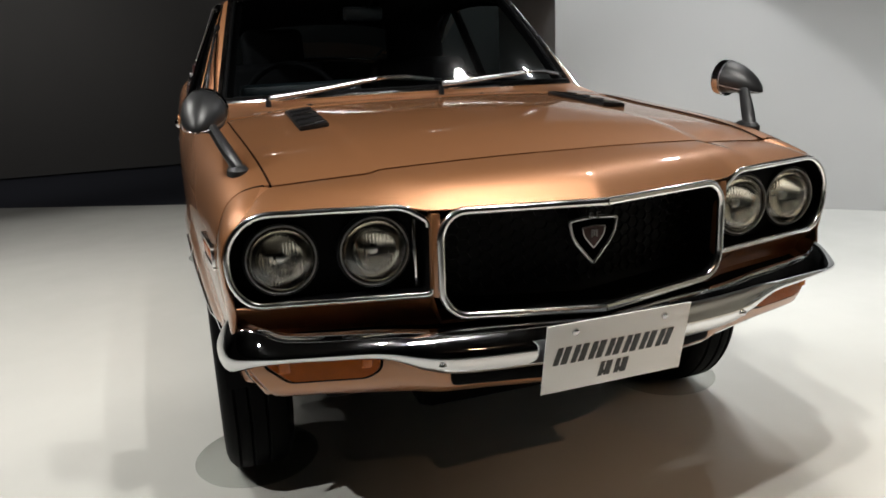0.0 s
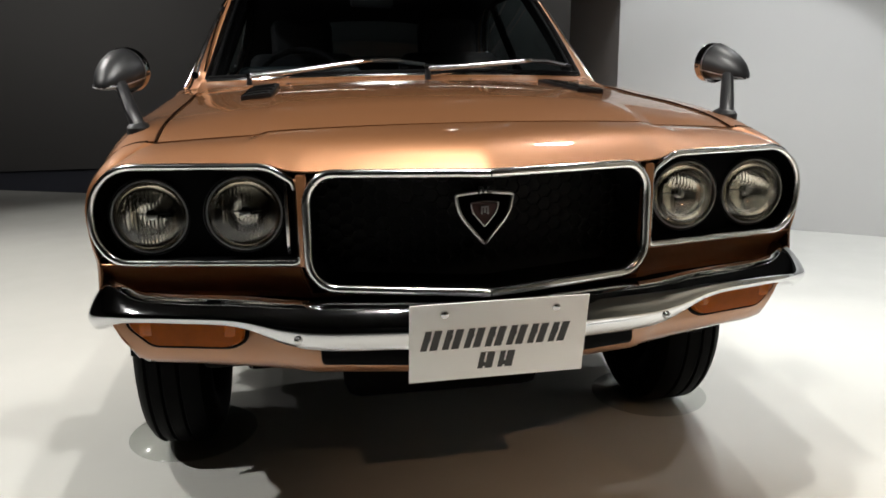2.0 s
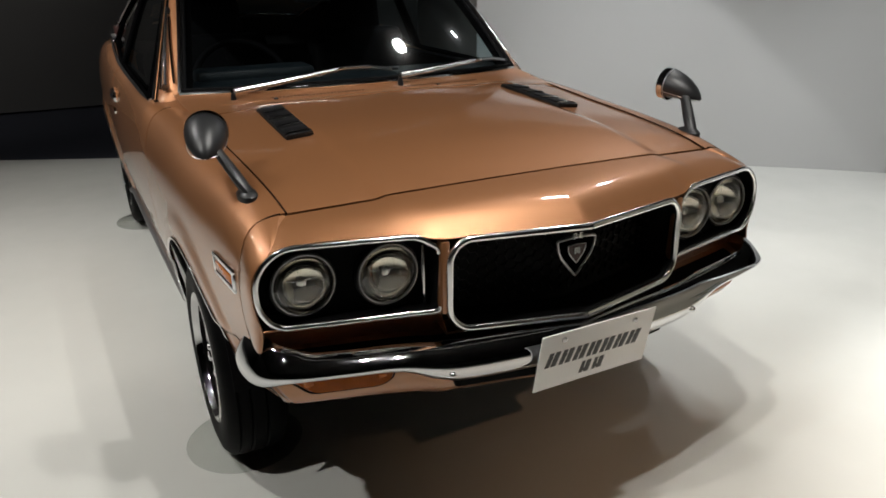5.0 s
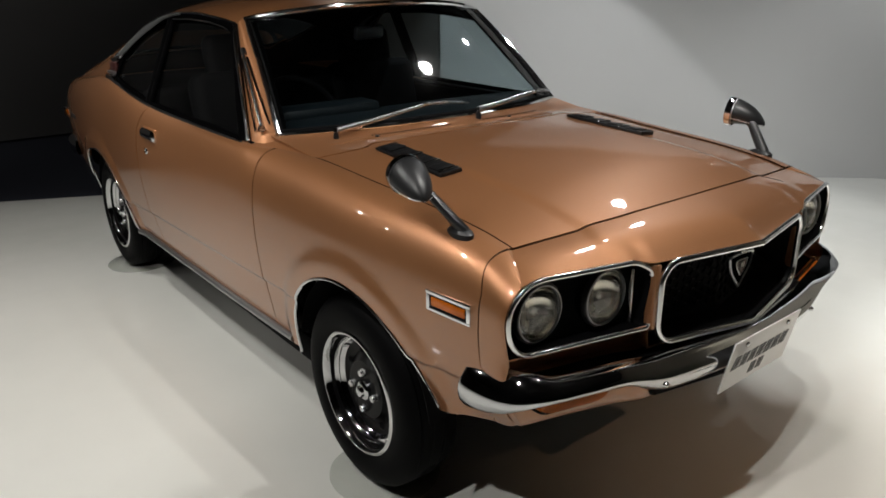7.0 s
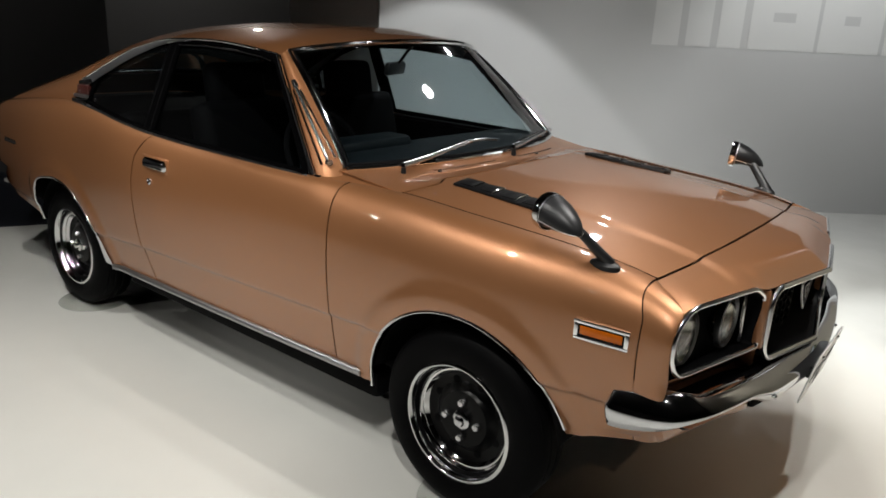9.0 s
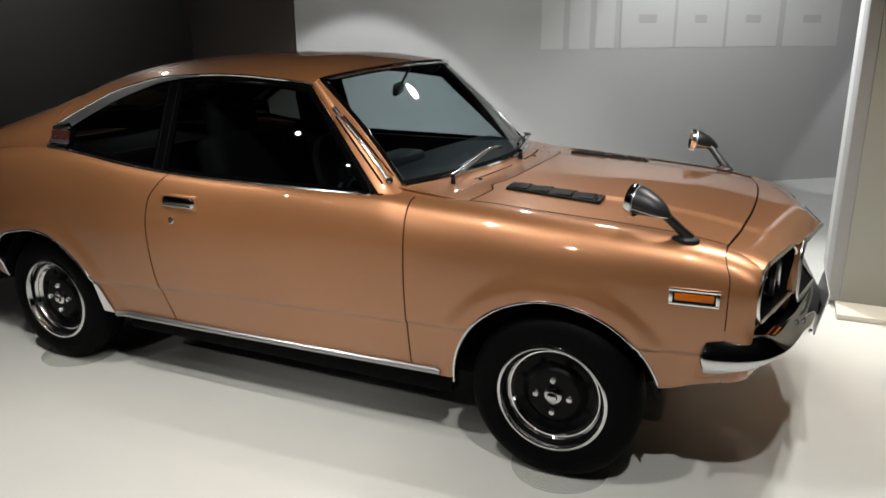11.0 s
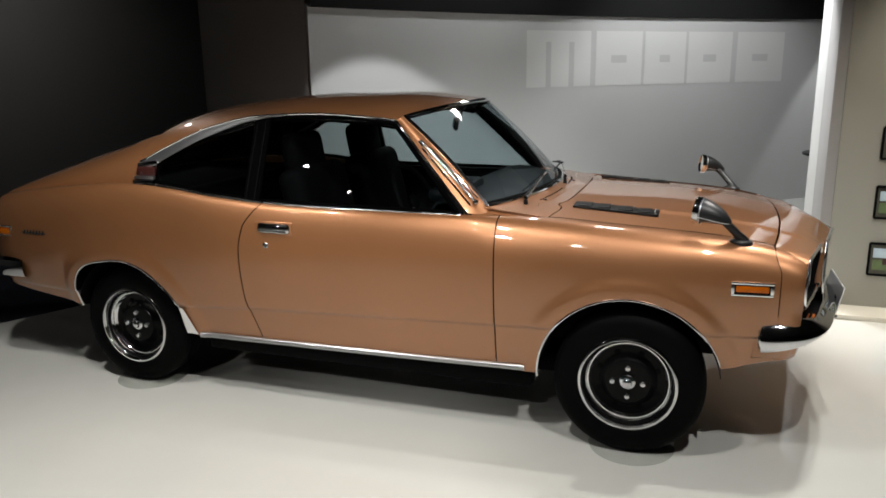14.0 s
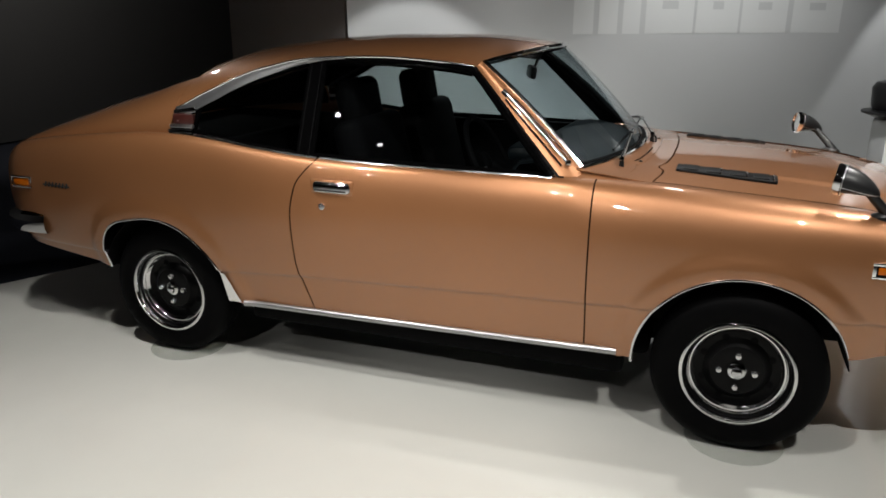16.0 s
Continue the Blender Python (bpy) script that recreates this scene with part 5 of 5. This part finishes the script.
part("parcel_shelf", box((1.16, 0.70, 0.02), (0, 2.45, 0.905), 0.006), VINYL, car)
part("rear_bulkhead", box((1.2, 0.03, 0.50), (0, 2.12, 0.66), 0.006, Matrix.Rotation(radians(-12), 4, "X")), VINYL, car)
inner = joined(roof_sheet(lambda u: ws_top(u).y + 0.006, 2.245, 60, skip=True), roof_sheet(lambda u: 2.2451, 3.15, 40, skip=True))
for v in inner.verts:
    v.co.x, v.co.z = v.co.x * 0.975, v.co.z - 0.014
    if v.co.y < 1.1:
        v.co.y += 0.025
part("headliner", inner, VINYL, car, "black headlining", thick=0.003)

# dashboard
rows = []
for i in range(31):
    u = -1 + 2 * i / 30
    x = 0.60 * u
    y0 = ws_low(u).y + 0.035
    rows.append([(x, y0, 0.915), (x, y0 + 0.06, 0.930), (x, 0.74 + 0.03 * (1 - u * u), 0.935), (x, 0.80 + 0.03 * (1 - u * u), 0.925), (x, 0.825 + 0.03 * (1 - u * u), 0.895), (x, 0.81, 0.80), (x, 0.78, 0.62)])
dash = part("dashboard", grid(rows), DASH, car, "dark padded dashboard", thick=0.01)
part("instrument_hood", box((0.42, 0.13, 0.055), (-0.33, 0.80, 0.945), 0.02), DASH, dash)
sw = part("steering_wheel", tube([(0.185 * math.cos(2 * math.pi * k / 40), 0.185 * math.sin(2 * math.pi * k / 40), 0) for k in range(40)], 0.012, True, 8), VINYL, car, "black three-spoke steering wheel")
sw.matrix_basis = Matrix.Translation((-0.33, 0.985, 0.875)) @ pose(0, 0, 0, 62, 0, 0)
part("wheel_spokes", joined(*[tube([(0.02 * math.cos(a), 0.02 * math.sin(a), -0.02), (0.18 * math.cos(a), 0.18 * math.sin(a), 0)], 0.007, seg=6) for a in (radians(200), radians(340), radians(270))]), SATIN, sw)
part("horn_pad", lathe([(-0.03, 0.045), (-0.012, 0.045), (-0.006, 0.035), (-0.005, 0.0)], 24, "z"), VINYL, sw)
part("steering_column", tube([(-0.33, 0.975, 0.86), (-0.33, 0.80, 0.77)], 0.03, seg=12), VINYL, car)
rv = part("interior_mirror", box((0.17, 0.026, 0.052), (0, 0, 0), 0.012), BLACK, car, "black interior mirror")
rv.matrix_basis = pose(-0.062, 0.893, 1.207, 8, 0, 20)
part("mirror_stalk", tube([(0.0, 0.86, 1.295), (-0.02, 0.875, 1.265), (-0.05, 0.885, 1.225)], 0.006, seg=8), BLACK, car)


def front_seat(x):
    s = part("front_seat", box((0.47, 0.50, 0.16), (0, 0, 0), 0.05, seg=3), VINYL, car, "black vinyl front seat with headrest")
    s.location = (x, 1.16, 0.46)
    part("seat_back", box((0.46, 0.14, 0.56), (0, 0.30, 0.30), 0.05, Matrix.Rotation(radians(-14), 4, "X"), seg=3), VINYL, s)
    part("headrest", box((0.27, 0.10, 0.20), (0, 0.40, 0.625), 0.04, Matrix.Rotation(radians(-10), 4, "X"), seg=3), VINYL, s)


front_seat(-0.33)
front_seat(0.33)
part("rear_seat", joined(box((1.16, 0.42, 0.16), (0, 1.86, 0.46), 0.05, seg=3), box((1.16, 0.14, 0.46), (0, 2.06, 0.70), 0.05, Matrix.Rotation(radians(-4), 4, "X") @ Matrix.Translation((0, 0, 0)), seg=3)), VINYL, car, "black vinyl rear bench")

# ---------------------------------------------------------------- loose things
for sx in (-1, 1):
    for y in (0.0, 2.31):
        d = part("tyre_disc", lathe([(0.001, 0.0), (0.001, 0.164), (0.0045, 0.166), (0.006, 0.164), (0.006, 0.0)], 56, "z"), ACRYL)
        d.location = (sx * 0.655, y - 0.02, 0.0)
        d.visible_shadow = False
        tagged(d, "clear acrylic protective disc under a tyre", "floor disc", "discs under the tyres")

PRINT_GREEN = mat("print_green", (0.10, 0.14, 0.06), 0.5, 0.0, 0.0, 0.4, 30.0)
PRINT_SKY = mat("print_sky", (0.42, 0.52, 0.60), 0.5, 0.0, 0.0, 0.2, 20.0)
PRINT_DARK = mat("print_dark", (0.06, 0.058, 0.045), 0.5, 0.0, 0.0, 0.4, 25.0)
# picture niches in the partition
for y0, z0, w, h in ((-1.18, 0.667, 0.26, 0.185), (-1.18, 0.327, 0.26, 0.190), (-1.18, 1.01, 0.26, 0.18)):
    fr = part("picture_panel", joined(box((0.02, w, 0.012), (0, 0, h / 2), 0.002), box((0.02, w, 0.012), (0, 0, -h / 2), 0.002), box((0.02, 0.012, h), (0, w / 2, 0), 0.002), box((0.02, 0.012, h), (0, -w / 2, 0), 0.002)), MATT)
    fr.location = (1.445, y0 - w / 2, z0)
    tagged(fr, "small dark-framed colour picture set in the beige partition", "picture", "pictures on the partition")
    pr = part("print", box((0.008, w - 0.01, h - 0.01), (0.004, 0, 0), 0.0), PRINT_DARK, fr)
    part("print_patch", box((0.004, w - 0.04, h * 0.32), (-0.0015, 0, -h * 0.18), 0.0), PRINT_GREEN, pr)
    part("print_patch", box((0.004, w - 0.04, h * 0.30), (-0.0015, 0, h * 0.20), 0.0), PRINT_SKY, pr)
    part("print_patch", box((0.004, w * 0.45, h * 0.2), (-0.0035, 0, -h * 0.06), 0.0), RED, pr)

# info stand on the floor in front of the car
BLUE = mat("print_blue", (0.05, 0.16, 0.45), 0.5)
st = thing("info_stand", "low white information board with dark marks and a blue spot", "information board", (0.606, -1.41, 0.0))
bd = part("board", box((0.44, 0.34, 0.012), (0, 0, 0), 0.003), WHITE_PL, st)
bd.matrix_basis = pose(0, 0, 0.14, 8, 0, -12)
part("board_foot", box((0.30, 0.20, 0.13), (0, 0, 0.065), 0.004), WHITE_PL, st)
for k in range(5):
    part("mark", box((0.016, 0.030, 0.002), (-0.165 + 0.024 * k, 0.130, 0.0065)), INK, bd)
for k in range(4):
    part("text_bar", box((0.30, 0.008, 0.002), (0.02, 0.03 - 0.04 * k, 0.0065)), GREYW, bd)
part("blue_spot", lathe([(0.0062, 0.0), (0.0075, 0.022), (0.006, 0.023)], 24, "z"), BLUE, bd, "round blue spot").location = (-0.190, 0.095, 0.0)

# exhibit behind the partition
ex = thing("exhibit_pedestal", "white pedestal standing near the curved wall", "pedestal", (4.60, -1.43, 0.0))
part("column", lathe([(0.0, 0.20), (0.0, 0.22), (0.02, 0.20), (0.53, 0.20), (0.55, 0.19), (0.55, 0.0)], 40, "z"), WHITEW, ex)
cast = thing("engine_casting", "dark metal casting with a wide flange on the pedestal", "engine part", (4.60, -1.43, 0.55))
part("flange", lathe([(0.0, 0.16), (0.03, 0.24), (0.055, 0.31), (0.075, 0.31), (0.085, 0.25), (0.085, 0.0)], 48, "z"), HEAD, cast)
part("casing", lathe([(0.085, 0.22), (0.12, 0.24), (0.28, 0.25), (0.33, 0.22), (0.35, 0.12), (0.35, 0.0)], 40, "z"), BLACK, cast)
